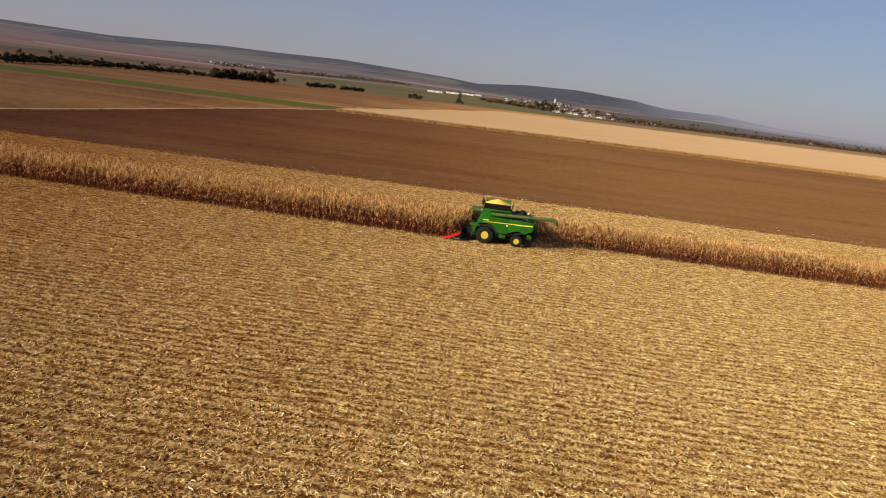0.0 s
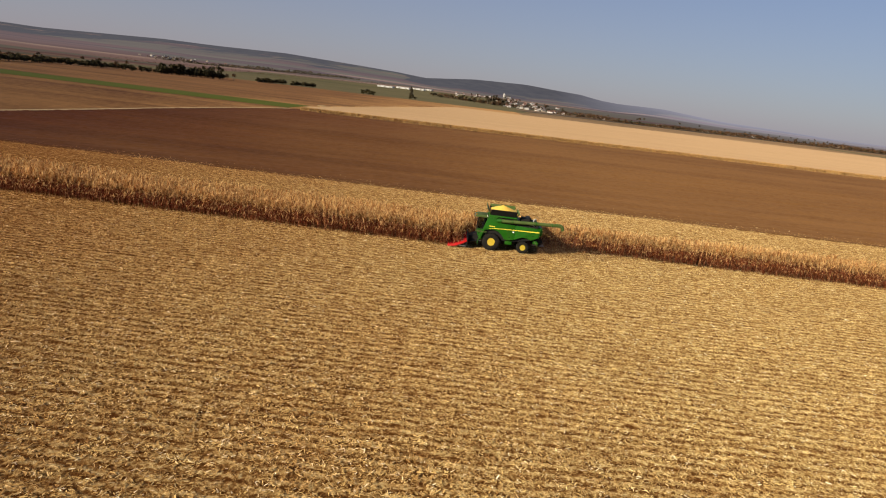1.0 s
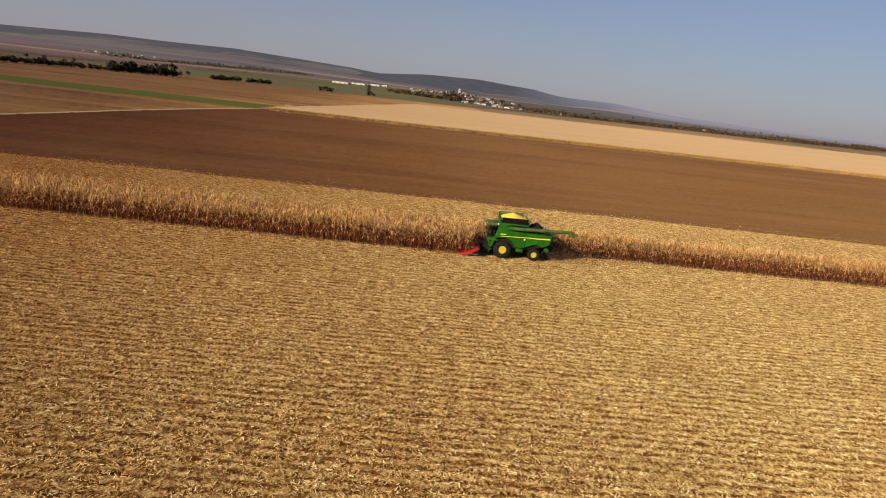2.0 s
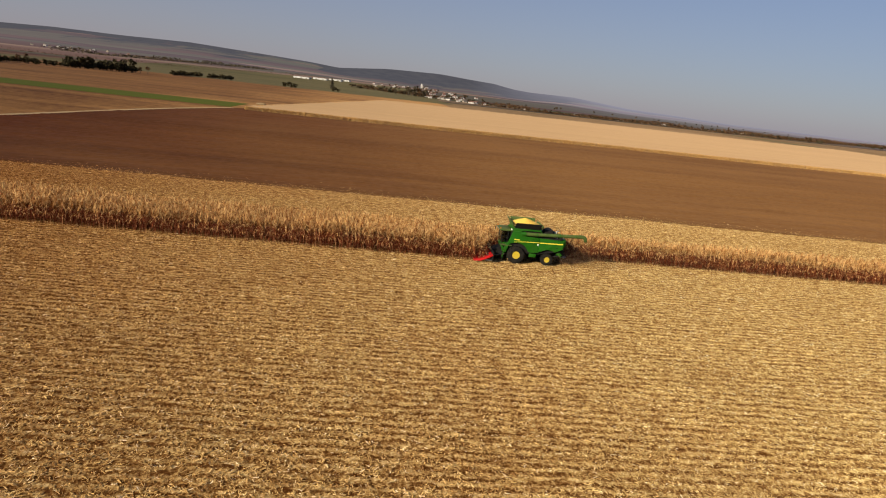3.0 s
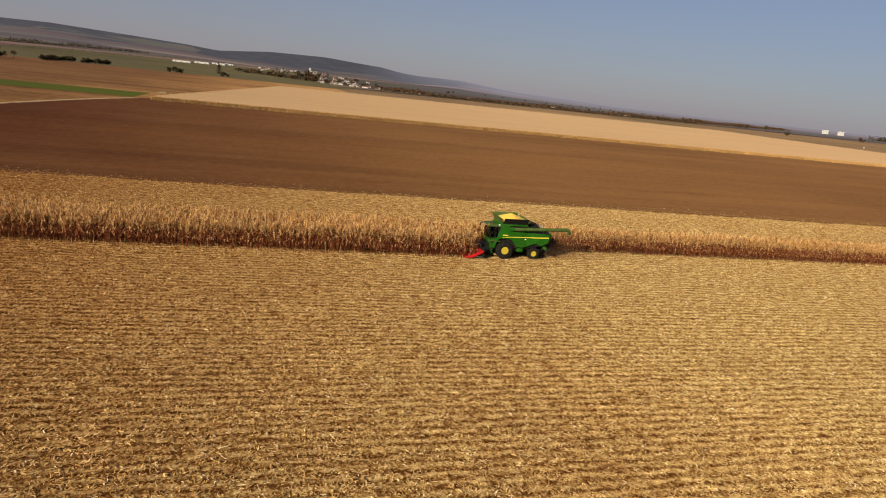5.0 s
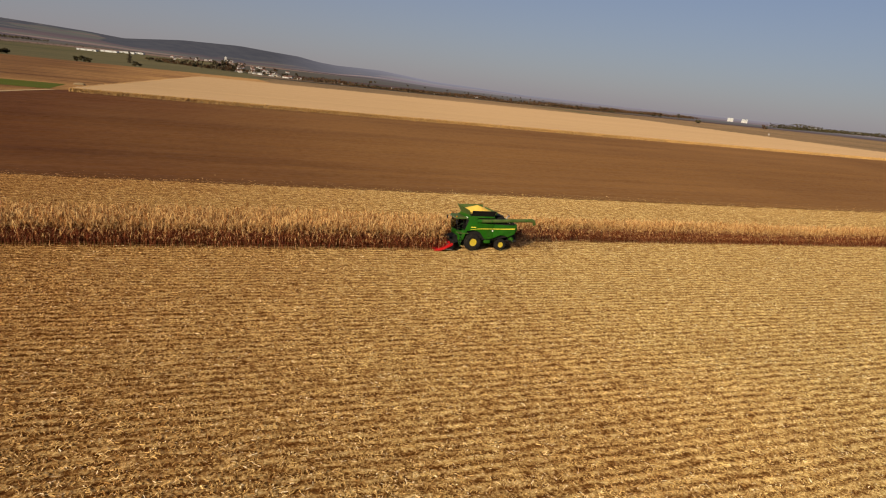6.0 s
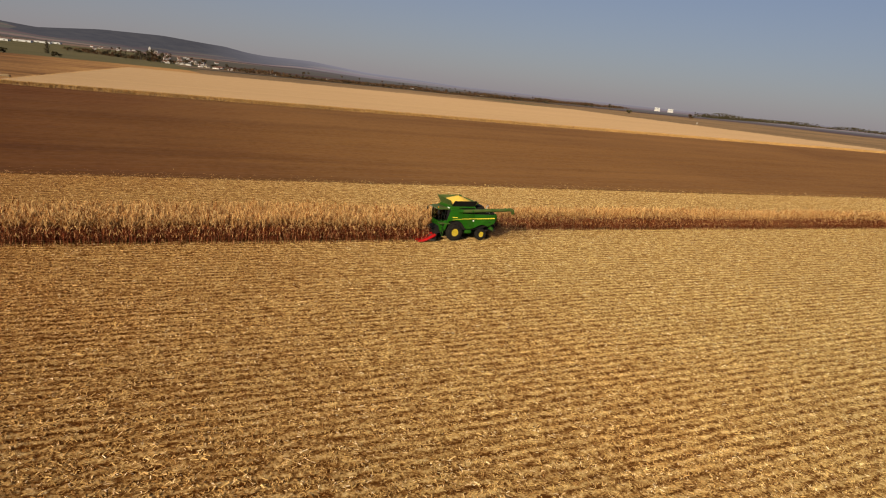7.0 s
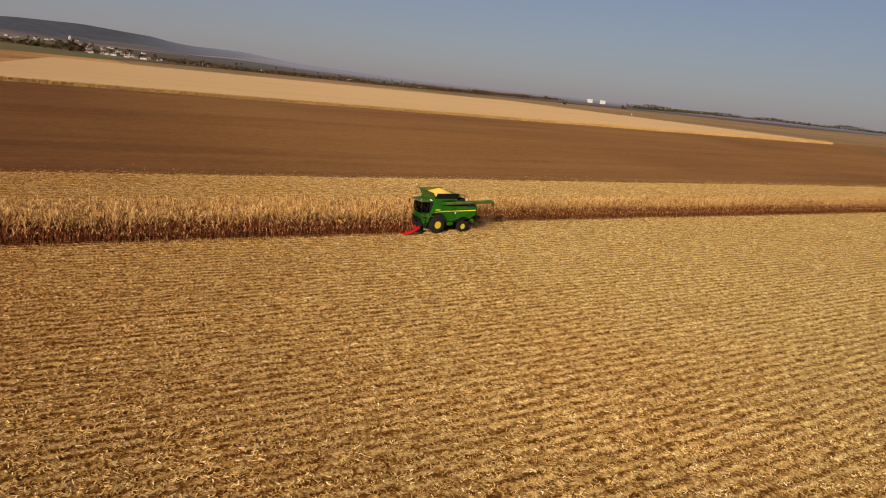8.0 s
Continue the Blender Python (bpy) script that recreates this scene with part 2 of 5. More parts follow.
def distance_hills():
    """The far backdrop: farmland with ragged woods on the crests, its haze painted as a faint glow."""
    m, n, l, b = shader("distance")
    pos = n.new("ShaderNodeNewGeometry").outputs["Position"]
    col = strips(n, l, pos, 0.0009, 0.0036, -14, [(0.0, (0.058, 0.034, 0.027)), (0.2, (0.070, 0.060, 0.040)), (0.38, (0.120, 0.068, 0.050)),
                 (0.5, (0.078, 0.066, 0.044)), (0.66, (0.080, 0.044, 0.034)), (0.8, (0.066, 0.066, 0.036)), (0.9, (0.17, 0.110, 0.078))])
    wood = n.new("ShaderNodeAttribute")
    wood.attribute_name = "wood"

    def over(a, k, c):
        s = n.new("ShaderNodeMath")
        s.operation = "MULTIPLY_ADD"
        l.new(a, s.inputs[0])
        s.inputs[1].default_value = k
        l.new(c, s.inputs[2])
        return s.outputs[0]

    cover = over(noise_tex(n, l, pos, 0.0026, 5, 0.6, (1.0, 0.5, 1.0)), 1.6, over(noise_tex(n, l, pos, 0.012, 5, 0.7, (1.0, 0.35, 1.0)), 0.55, wood.outputs["Fac"]))
    step = ramp(n, [(0.0, (0, 0, 0)), (1.0, (1, 1, 1))])
    step.color_ramp.elements[0].position, step.color_ramp.elements[1].position = 0.80, 0.92
    l.new(cover, step.inputs[0])
    dark = ramp(n, [(0.3, (0.006, 0.008, 0.009)), (0.7, (0.030, 0.031, 0.028))])
    l.new(noise_tex(n, l, pos, 0.015, 7, 0.7, (1.0, 0.3, 1.0)), dark.inputs[0])
    l.new(mix(n, l, step.outputs[0], col, dark.outputs[0]), b.inputs["Base Color"])
    b.inputs["Roughness"].default_value = 1.0
    b.inputs["Specular IOR Level"].default_value = 0.0
    # emission stands in for light scattered by the air
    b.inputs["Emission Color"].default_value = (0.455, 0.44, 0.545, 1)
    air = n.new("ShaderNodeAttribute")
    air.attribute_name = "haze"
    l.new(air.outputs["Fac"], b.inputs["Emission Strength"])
    return m


M_FARM, M_DISTANCE = patchwork(), distance_hills()


# ---- helpers of this scene ----
def bm_new():
    return bmesh.new()


def finish(name, bm, material, smooth=False):
    bmesh.ops.recalc_face_normals(bm, faces=bm.faces[:])
    me = bpy.data.meshes.new(name)
    bm.to_mesh(me)
    bm.free()
    for mm in (material if isinstance(material, (list, tuple)) else (material,)):
        me.materials.append(mm)
    if smooth:
        me.polygons.foreach_set("use_smooth", [True] * len(me.polygons))
        me.set_sharp_from_angle(angle=radians(38))
    return me


def part(name, bm, material, parent, label="", smooth=False):
    me = finish(name, bm, material, smooth) if isinstance(bm, bmesh.types.BMesh) else bm
    ob = new(name, me)
    ob.parent = parent
    return tagged(ob, label)


def thing(name, label, category, group="", kind="", at=(0, 0, 0), turn=0):
    ob = new(name)
    ob.matrix_world = pose(*at, 0, 0, turn)
    return tagged(ob, label, category, group, kind)


def block(bm, x0, x1, y0, y1, z0, z1, bevel=0.0, m=None):
    r = bmesh.ops.create_cube(bm, size=1)
    vs = r["verts"]
    for v in vs:
        v.co = Vector(((x0 + x1) / 2 + v.co.x * (x1 - x0), (y0 + y1) / 2 + v.co.y * (y1 - y0), (z0 + z1) / 2 + v.co.z * (z1 - z0)))
    if m:
        bmesh.ops.transform(bm, matrix=m, verts=vs)
    if bevel:
        es = list({e for v in vs for e in v.link_edges})
        bmesh.ops.bevel(bm, geom=es, offset=bevel, segments=2, affect="EDGES", profile=0.6)
    return bm


def slab(bm, outline, y0, y1, bevel=0.0):
    """A plate with an outline in x and z, from y0 to y1."""
    a = [bm.verts.new((x, y0, z)) for x, z in outline]
    b = [bm.verts.new((x, y1, z)) for x, z in outline]
    f0, f1 = bm.faces.new(a), bm.faces.new(b[::-1])
    n = len(a)
    for i in range(n):
        bm.faces.new((a[i], b[i], b[(i + 1) % n], a[(i + 1) % n]))
    if bevel:
        bmesh.ops.bevel(bm, geom=list(f0.edges) + list(f1.edges), offset=bevel, segments=2, affect="EDGES", profile=0.6)
    return bm


def tube(bm, points, radius, sides=12, caps=True):
    """A round tube along points; radius is one number or one for each point."""
    rings = []
    pts = [Vector(p) for p in points]
    for i, p in enumerate(pts):
        d = (pts[min(i + 1, len(pts) - 1)] - pts[max(i - 1, 0)]).normalized()
        s = d.orthogonal().normalized() if not rings else (side - d * side.dot(d)).normalized()
        side = s
        u = d.cross(s)
        r = radius[i] if isinstance(radius, (list, tuple)) else radius
        rings.append([bm.verts.new(p + (s * math.cos(a) + u * math.sin(a)) * r) for a in (2 * math.pi * k / sides for k in range(sides))])
    for a, b in zip(rings, rings[1:]):
        for k in range(sides):
            bm.faces.new((a[k], a[(k + 1) % sides], b[(k + 1) % sides], b[k]))
    if caps:
        bm.faces.new(rings[0][::-1])
        bm.faces.new(rings[-1])
    return bm


def spin(bm, profile, sides=32, centre=(0, 0, 0), caps=True):
    """A turned body about the y axis: profile of (y, radius)."""
    rings = []
    for y, r in profile:
        rings.append([bm.verts.new((centre[0] + r * math.cos(a), centre[1] + y, centre[2] + r * math.sin(a))) for a in (2 * math.pi * k / sides for k in range(sides))])
    for a, b in zip(rings, rings[1:]):
        for k in range(sides):
            bm.faces.new((a[k], a[(k + 1) % sides], b[(k + 1) % sides], b[k]))
    if caps:
        bm.faces.new(rings[0][::-1])
        bm.faces.new(rings[-1])
    else:
        bmesh.ops.remove_doubles(bm, verts=rings[0] + rings[-1], dist=1e-5)
    return bm


def mesh_arrays(name, co, quads, material, smooth=False):
    """A mesh from numpy arrays of places and quads."""
    me = bpy.data.meshes.new(name)
    co, quads = np.ascontiguousarray(co, np.float32), np.ascontiguousarray(quads, np.int32)
    me.vertices.add(len(co))
    me.vertices.foreach_set("co", co.ravel())
    k = quads.shape[1]
    me.loops.add(quads.size)
    me.loops.foreach_set("vertex_index", quads.ravel())
    me.polygons.add(len(quads))
    me.polygons.foreach_set("loop_start", np.arange(0, quads.size, k, dtype=np.int32))
    if smooth:
        me.polygons.foreach_set("use_smooth", np.ones(len(quads), bool))
    me.materials.append(material)
    me.update(calc_edges=True)
    me.validate()
    return me


def grid_quads(nu, nv):
    i = np.arange(nu - 1)[:, None] * nv + np.arange(nv - 1)[None, :]
    return np.stack([i, i + nv, i + nv + 1, i + 1], -1).reshape(-1, 4)


def scatter(variants, choice, x, y, z, turn, size, tall=None):
    """Many copies of small meshes (places, quads) joined into one pair of arrays."""
    cos, fs, base = [], [], 0
    tall = size if tall is None else tall
    for k, (v, q) in enumerate(variants):
        s = choice == k
        n = int(s.sum())
        if not n:
            continue
        c, d = np.cos(turn[s])[:, None], np.sin(turn[s])[:, None]
        px = (v[None, :, 0] * c - v[None, :, 1] * d) * size[s][:, None] + x[s][:, None]
        py = (v[None, :, 0] * d + v[None, :, 1] * c) * size[s][:, None] + y[s][:, None]
        pz = v[None, :, 2] * tall[s][:, None] + z[s][:, None]
        cos.append(np.stack([px, py, pz], -1).reshape(-1, 3))
        fs.append((q[None] + (np.arange(n) * len(v))[:, None, None] + base).reshape(-1, 4))
        base += n * len(v)
    return np.concatenate(cos), np.concatenate(fs)


# ---- the lie of the land ----
EDGE_Y, RISE_Y, RISE = 37.2, 159.0, 5.3
RIDGE = [(-180, 0.2), (-70, 0.6), (-39, 1.32), (-32, 1.18), (-24, 1.5), (-20, 1.5), (-15, 1.6), (-9.4, 1.37), (-6, 1.2), (-3.7, 1.0), (0.3, 1.36),
         (4.5, 1.42), (7, 1.24), (9, 1.12), (10.6, 0.85), (12, 0.74), (15.5, 0.72), (20, 0.28), (24, 0.14), (27.5, -0.03), (34, -0.1), (180, -0.1)]
FAR_R, NEAR_R = 4300.0, 1000.0


def land(x, y):
    """Height of the ground; works on arrays."""
    x, y = np.asarray(x, float), np.asarray(y, float)
    u = np.clip((y - EDGE_Y) / (RISE_Y - EDGE_Y), 0, 1)
    z = RISE * u * u * (3 - 2 * u)
    r, az = np.hypot(x + 20, y + 65), np.degrees(np.arctan2(x + 20, y + 65))
    e = np.interp(az, [a for a, _ in RIDGE], [v for _, v in RIDGE])
    top = 16.2 + np.tan(np.radians(e)) * FAR_R
    w = np.clip((r - NEAR_R) / (FAR_R - NEAR_R), 0, 1)
    steep = np.clip(1 - np.abs(az - 5) / 9, 0, 1)
    f = w ** (1.5 + 1.4 * steep)
    z = z + 12.5 * np.exp(-((x - 90) / 420) ** 2 - ((y - 1540) / 420) ** 2)
    return z + np.where(y > 100, 1, np.clip(r / 900 - 1.2, 0, 1)) * (np.maximum(top, z + 1) - z) * f


def sheet(name, x0, x1, y0, y1, step, lift, material, label, category, inside=None, kind="structure", rough=0.0):
    nx, ny = max(2, int((x1 - x0) / step) + 1), max(2, int((y1 - y0) / step) + 1)
    gx, gy = np.meshgrid(np.linspace(x0, x1, nx), np.linspace(y0, y1, ny), indexing="ij")
    if inside:
        gx, gy = inside(gx, gy)
    gz = land(gx, gy) + lift
    if rough:
        gz = gz + np.random.default_rng(5).normal(0, rough, gz.shape)
    co = np.stack([gx, gy, gz], -1).reshape(-1, 3)
    ob = new(name, mesh_arrays(name, co, grid_quads(nx, ny), material, True))
    return tagged(ob, label, category, kind=kind)


# ground: one sheet to the horizon
_r = np.concatenate([[0.0], np.geomspace(6, 1900, 150)])
_a = np.radians(np.linspace(-180, 180, 181))
gr, ga = np.meshgrid(_r, _a, indexing="ij")
gx, gy = -20 + gr * np.sin(ga), -65 + gr * np.cos(ga)
ground = new("ground", mesh_arrays("ground", np.stack([gx, gy, land(gx, gy) - 0.12 - 1.6 * np.clip((gr - 1050) / 150, 0, 1)], -1).reshape(-1, 3), grid_quads(len(_r), 181), M_FARM, True))
tagged(ground, "wide farmland plain of tilled and mown fields", "ground", kind="structure")
_r = np.geomspace(1060, 4880, 54)
_a = np.radians(np.linspace(-180, 180, 601))
gr, ga = np.meshgrid(_r, _a, indexing="ij")
gx, gy = -20 + gr * np.sin(ga), -65 + gr * np.cos(ga)
gz = land(gx, gy) - 0.06 + np.where(gr > FAR_R, -(gr - FAR_R) * 0.03, 0)
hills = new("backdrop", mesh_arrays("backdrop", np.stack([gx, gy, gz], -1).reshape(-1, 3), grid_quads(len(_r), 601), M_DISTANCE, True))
_az = np.degrees(ga)
_w = np.clip((gr - 1750) / 2550, 0, 1)
_wood = np.where((_az > -5) & (_az < 22), _w * 1.25 - 0.76, np.where(_az < -5, _w * 0.75 - 0.72, _w * 0.8 - 0.68))
_at = hills.data.attributes.new("wood", "FLOAT", "POINT")
_at.data.foreach_set("value", _wood.ravel().astype(np.float32))
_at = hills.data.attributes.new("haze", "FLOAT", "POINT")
_air = np.clip((gr - 700) / 1500, 0, 1)                # glow painted for haze: stronger with distance, most in the east
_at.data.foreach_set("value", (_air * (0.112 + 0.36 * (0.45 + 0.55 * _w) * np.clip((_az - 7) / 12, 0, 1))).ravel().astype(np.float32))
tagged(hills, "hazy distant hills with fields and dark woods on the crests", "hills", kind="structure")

# fields
def relief(shape, seed, along, across):
    """Smooth random unevenness of unit size, longer one way than the other."""
    g = np.random.default_rng(seed).normal(0, 1, shape)
    for axis, width in ((0, along), (1, across)):
        if width > 1:
            g = sum(np.roll(g, k - width // 2, axis) for k in range(width))
    return g / g.std()


def tilth(name, xs, ys, lift, material, label, shape, left=None):
    gx, gy = np.meshgrid(xs, ys, indexing="ij")
    if left:
        k = (gx - xs[0]) / (xs[-1] - xs[0])
        lo = left(gy)
        gx = lo + k * (xs[-1] - lo)
    gz = land(gx, gy) + lift + shape(gx, gy)
    ob = new(name, mesh_arrays(name, np.stack([gx, gy, gz], -1).reshape(-1, 3), grid_quads(len(xs), len(ys)), material, True))
    return tagged(ob, label, "field", kind="structure")


tilth("stubble_field", np.arange(-95, 150, 0.70), np.arange(-62, EDGE_Y + 0.4, 0.381), 0.0, M_STUBBLE, "harvested corn stubble field littered with pale straw",
      lambda x, y: 0.020 * relief(x.shape, 3, 1, 1) + 0.022 * relief(x.shape, 4, 4, 3) - 0.02 * np.cos((y + 0.10) / 0.762 * 2 * np.pi))
sheet("stubble_field", -260, 320, -260, EDGE_Y, 8.0, -0.10, M_STUBBLE, "outer part of the harvested stubble field", "field")


def plough_left(gy):
    return np.maximum(-107.2 + (gy - 66) * (48.0 / 84.0), -150.0) + 0.6


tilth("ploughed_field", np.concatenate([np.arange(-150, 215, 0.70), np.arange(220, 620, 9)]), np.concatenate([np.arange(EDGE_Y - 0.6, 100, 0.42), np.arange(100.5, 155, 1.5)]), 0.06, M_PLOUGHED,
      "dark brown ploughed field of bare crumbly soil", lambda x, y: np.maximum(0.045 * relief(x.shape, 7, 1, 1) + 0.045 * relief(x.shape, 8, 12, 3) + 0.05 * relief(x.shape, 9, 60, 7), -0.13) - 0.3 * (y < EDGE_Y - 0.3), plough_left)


def mown_shape(gx, gy):
    right = np.where(gy < 150, -107.2 + (gy - 66) * (48.0 / 84.0) - 0.5, np.minimum(-59 + (gy - 150) * 0.6, 40.0))
    return -420 + (gx + 420) / 460 * (right + 420), gy


sheet("mown_field", -420, 40, 20, 600, 6.0, 0.0, M_DULL, "dull straw-coloured mown field with faint bands", "field", mown_shape)
sheet("wheat_strip", -330, -62, 150.5, 182, 3.0, 0.04, M_GREEN, "narrow strip of bright green young wheat", "field")


def track_line(gx, gy):
    return -107.2 + (gy - 66) * (48.0 / 84.0) + gx, gy


sheet("field_track", -1.5, 0.5, -20, 148, 1.4, 0.06, M_TRACK, "pale dusty farm track along the ploughed field", "track", track_line)
sheet("meadow", -420, 55, 600, 1330, 12.0, -0.02, M_MEADOW, "dull green meadow before the village", "meadow")
sheet("fallow_field", 346, 1100, 60, 520, 12.0, 0.0, M_FALLOW, "brown fallow field beyond the ripe crop", "field")
sheet("meadow", 346, 372, 60, 640, 8.0, 0.05, M_MEADOW, "olive grass verge beside the ripe crop", "meadow")
sheet("fallow_field", 36, 900, 452, 700, 12.0, -0.05, M_FALLOW, "brown fallow strip before the village trees", "field")


# ---- crops ----
def strip(pts, widths, across):
    """A leaf blade: a strip along pts, that wide, spread along the vector across."""
    a = np.array([np.array(p) - np.array(across) * w / 2 for p, w in zip(pts, widths)])
    b = np.array([np.array(p) + np.array(across) * w / 2 for p, w in zip(pts, widths)])
    v = np.stack([a, b], 1).reshape(-1, 3)
    q = np.array([[2 * i, 2 * i + 1, 2 * i + 3, 2 * i + 2] for i in range(len(pts) - 1)])
    return v, q


def join(pieces):
    vs, qs, n = [], [], 0
    for v, q in pieces:
        vs.append(v)
        qs.append(q + n)
        n += len(v)
    return np.concatenate(vs), np.concatenate(qs)


def post3(x0, y0, z0, x1, y1, z1, r0, r1, turn=0.0):
    a = turn + np.arange(3) * 2 * np.pi / 3
    lo = np.stack([x0 + r0 * np.cos(a), y0 + r0 * np.sin(a), np.full(3, z0)], -1)
    hi = np.stack([x1 + r1 * np.cos(a), y1 + r1 * np.sin(a), np.full(3, z1)], -1)
    return np.concatenate([lo, hi]), np.array([[k, (k + 1) % 3, 3 + (k + 1) % 3, 3 + k] for k in range(3)])


def corn_plant(rng, n=14):
    """A ripe, dry corn plant: bent stalk, rust-brown lower leaves, pale upper leaves, a husk that hangs, a tassel."""
    h = rng.uniform(2.0, 2.45)
    lx, ly = rng.normal(0.06, 0.10), rng.normal(0, 0.09)
    at = lambda z: (lx * (z / h) ** 2, ly * (z / h) ** 2)
    pieces, stem = [], []
    for z0, z1, r0, r1 in ((0, h * 0.5, 0.020, 0.015), (h * 0.5, h, 0.015, 0.005)):
        stem.append(post3(*at(z0), z0, *at(z1), z1, r0, r1))
    for k in range(5 if n > 10 else 3):      # leaves in the stalk colour that hang limp along the lower stalk
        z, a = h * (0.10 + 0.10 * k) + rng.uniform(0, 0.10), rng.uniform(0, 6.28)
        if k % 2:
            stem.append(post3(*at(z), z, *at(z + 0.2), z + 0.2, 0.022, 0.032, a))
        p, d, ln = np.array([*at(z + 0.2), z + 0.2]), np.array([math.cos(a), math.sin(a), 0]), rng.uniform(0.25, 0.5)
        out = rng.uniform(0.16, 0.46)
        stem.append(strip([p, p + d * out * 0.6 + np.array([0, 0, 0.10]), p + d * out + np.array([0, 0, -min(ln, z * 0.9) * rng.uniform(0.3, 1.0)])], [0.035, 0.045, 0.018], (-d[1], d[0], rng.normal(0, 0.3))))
    side = rng.uniform(0, 6.28)
    for i in range(n):
        z = h * (0.40 + 0.57 * (i / (n - 1)) ** 0.75)
        side += math.pi + rng.normal(0, 0.5)
        d = np.array([math.cos(side), math.sin(side), 0])
        ln, rise, droop = rng.uniform(0.40, 0.75), rng.uniform(0.15, 0.5), rng.uniform(0.2, 0.8)
        if z < h * 0.62:
            rise, droop, ln = rng.uniform(0.15, 0.55), rng.uniform(0.3, 1.2), ln * 0.85
        if z > h * 0.78:
            rise, droop, ln = rng.uniform(0.6, 1.3), rng.uniform(-0.3, 0.6), ln * 0.80
        p0 = np.array([*at(z), z])
        pts = [p0, p0 + d * ln * 0.35 + np.array([0, 0, rise * ln]), p0 + d * ln * 0.7 + np.array([0, 0, (rise - droop * 0.35) * ln]),
               p0 + d * ln * (1 - abs(droop) * 0.25) + np.array([0, 0, (rise - droop) * ln])]
        pts = [np.array([p[0], p[1], max(0.03, p[2])]) for p in pts]
        cross = np.array([-d[1], d[0], rng.normal(0, 0.5)])
        w = rng.uniform(0.028, 0.054)
        # lower leaves mostly take the darker stalk colour, upper ones the pale
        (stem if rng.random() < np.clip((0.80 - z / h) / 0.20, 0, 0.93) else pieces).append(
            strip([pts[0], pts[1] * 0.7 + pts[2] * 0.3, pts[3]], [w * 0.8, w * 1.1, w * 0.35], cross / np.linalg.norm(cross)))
    z = h * rng.uniform(0.42, 0.55)
    a = rng.uniform(0, 6.28)
    x0, y0 = at(z)
    pieces.append(post3(x0, y0, z, x0 + 0.10 * math.cos(a), y0 + 0.10 * math.sin(a), z - 0.12, 0.02, 0.035))
    pieces.append(post3(x0 + 0.10 * math.cos(a), y0 + 0.10 * math.sin(a), z - 0.12, x0 + 0.16 * math.cos(a), y0 + 0.16 * math.sin(a), z - 0.28, 0.035, 0.008))
    for i in range(5 if n > 10 else 3):  # narrow upright leaves round the tassel
        a, z, ln = rng.uniform(0, 6.28), h * rng.uniform(0.84, 0.98), rng.uniform(0.25, 0.45)
        d, p0 = np.array([math.cos(a), math.sin(a), 0]), np.array([*at(z), z])
        pieces.append(strip([p0, p0 + d * ln * 0.35 + np.array([0, 0, ln * 0.5]), p0 + d * ln * 0.7 + np.array([0, 0, ln * rng.uniform(0.3, 0.9)])], [0.03, 0.04, 0.010], (-d[1], d[0], rng.normal(0, 0.4))))
    x0, y0 = at(h)
    for k in range(4):
        a = rng.uniform(0, 6.28)
        s = rng.uniform(0.04, 0.16)
        tip = np.array([x0 + s * math.cos(a) + 0.04, y0 + s * math.sin(a), h + rng.uniform(0.15, 0.34)])
        pieces.append(strip([np.array([x0, y0, h - 0.03]), tip], [0.012, 0.020], (math.sin(a), -math.cos(a), 0)))
    return join(pieces), join(stem)


ROW = 0.762
rng = np.random.default_rng(11)
CORN = [corn_plant(rng) for _ in range(14)]
CORN_MID = [corn_plant(rng, 10) for _ in range(8)]


def corn_rows(name, rows, label, spacing=0.17, plants=CORN):
    xs, ys = [], []
    for y, x0, x1 in rows:
        n = int((x1 - x0) / spacing)
        x = np.linspace(x0, x1, n) + rng.normal(0, 0.05, n)
        keep = rng.random(n) > 0.06
        xs.append(x[keep])
        ys.append((y + rng.normal(0, 0.05, n))[keep])
    x, y = np.concatenate(xs), np.concatenate(ys)
    n = len(x)
    slow = 0.5 + 0.5 * np.sin(x * 0.21 + 1.3 * np.sin(x * 0.083 + y))
    size = rng.normal(0.97, 0.06, n) + 0.06 * slow
    pick, turn, z = rng.integers(0, len(plants), n), rng.uniform(0, 6.28, n), land(x, y)
    co, q = scatter([p for p, _ in plants], pick, x, y, z, turn, np.ones(n), size)
    tagged(new(name, mesh_arrays(name, co, q, M_CORN)), label, "corn", kind="stuff")
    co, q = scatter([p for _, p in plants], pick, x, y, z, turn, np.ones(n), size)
    tagged(new("corn_stalks", mesh_arrays("corn_stalks", co, q, M_STALK)), "rusty brown stalks, sheaths and lower leaves of the standing corn", "corn", kind="stuff")


FIRST = -0.10
corn_rows("standing_corn", [(FIRST + ROW * i, -90, (-3.35 if i == 0 else -2.95) + 0.2 * rng.random()) for i in range(3)],
          "outer rows of ripe dry corn about to be cut, brown drooping leaves", 0.145)
corn_rows("standing_corn", [(FIRST + ROW * i, -92, -2.95 + 0.2 * rng.random()) for i in range(3, 6)], "inner rows of ripe dry corn about to be cut", 0.16, CORN_MID)
corn_rows("standing_corn", [(FIRST + ROW * i, -4, 135) for i in (6, 7)], "cut edge of the remaining strip of standing dry corn", 0.15)
corn_rows("standing_corn", [(FIRST + ROW * i, -98, -4) for i in (6, 7)] + [(FIRST + ROW * i, -98, 150) for i in (8, 9)], "back rows of the standing strip of dry corn", 0.17, CORN_MID)

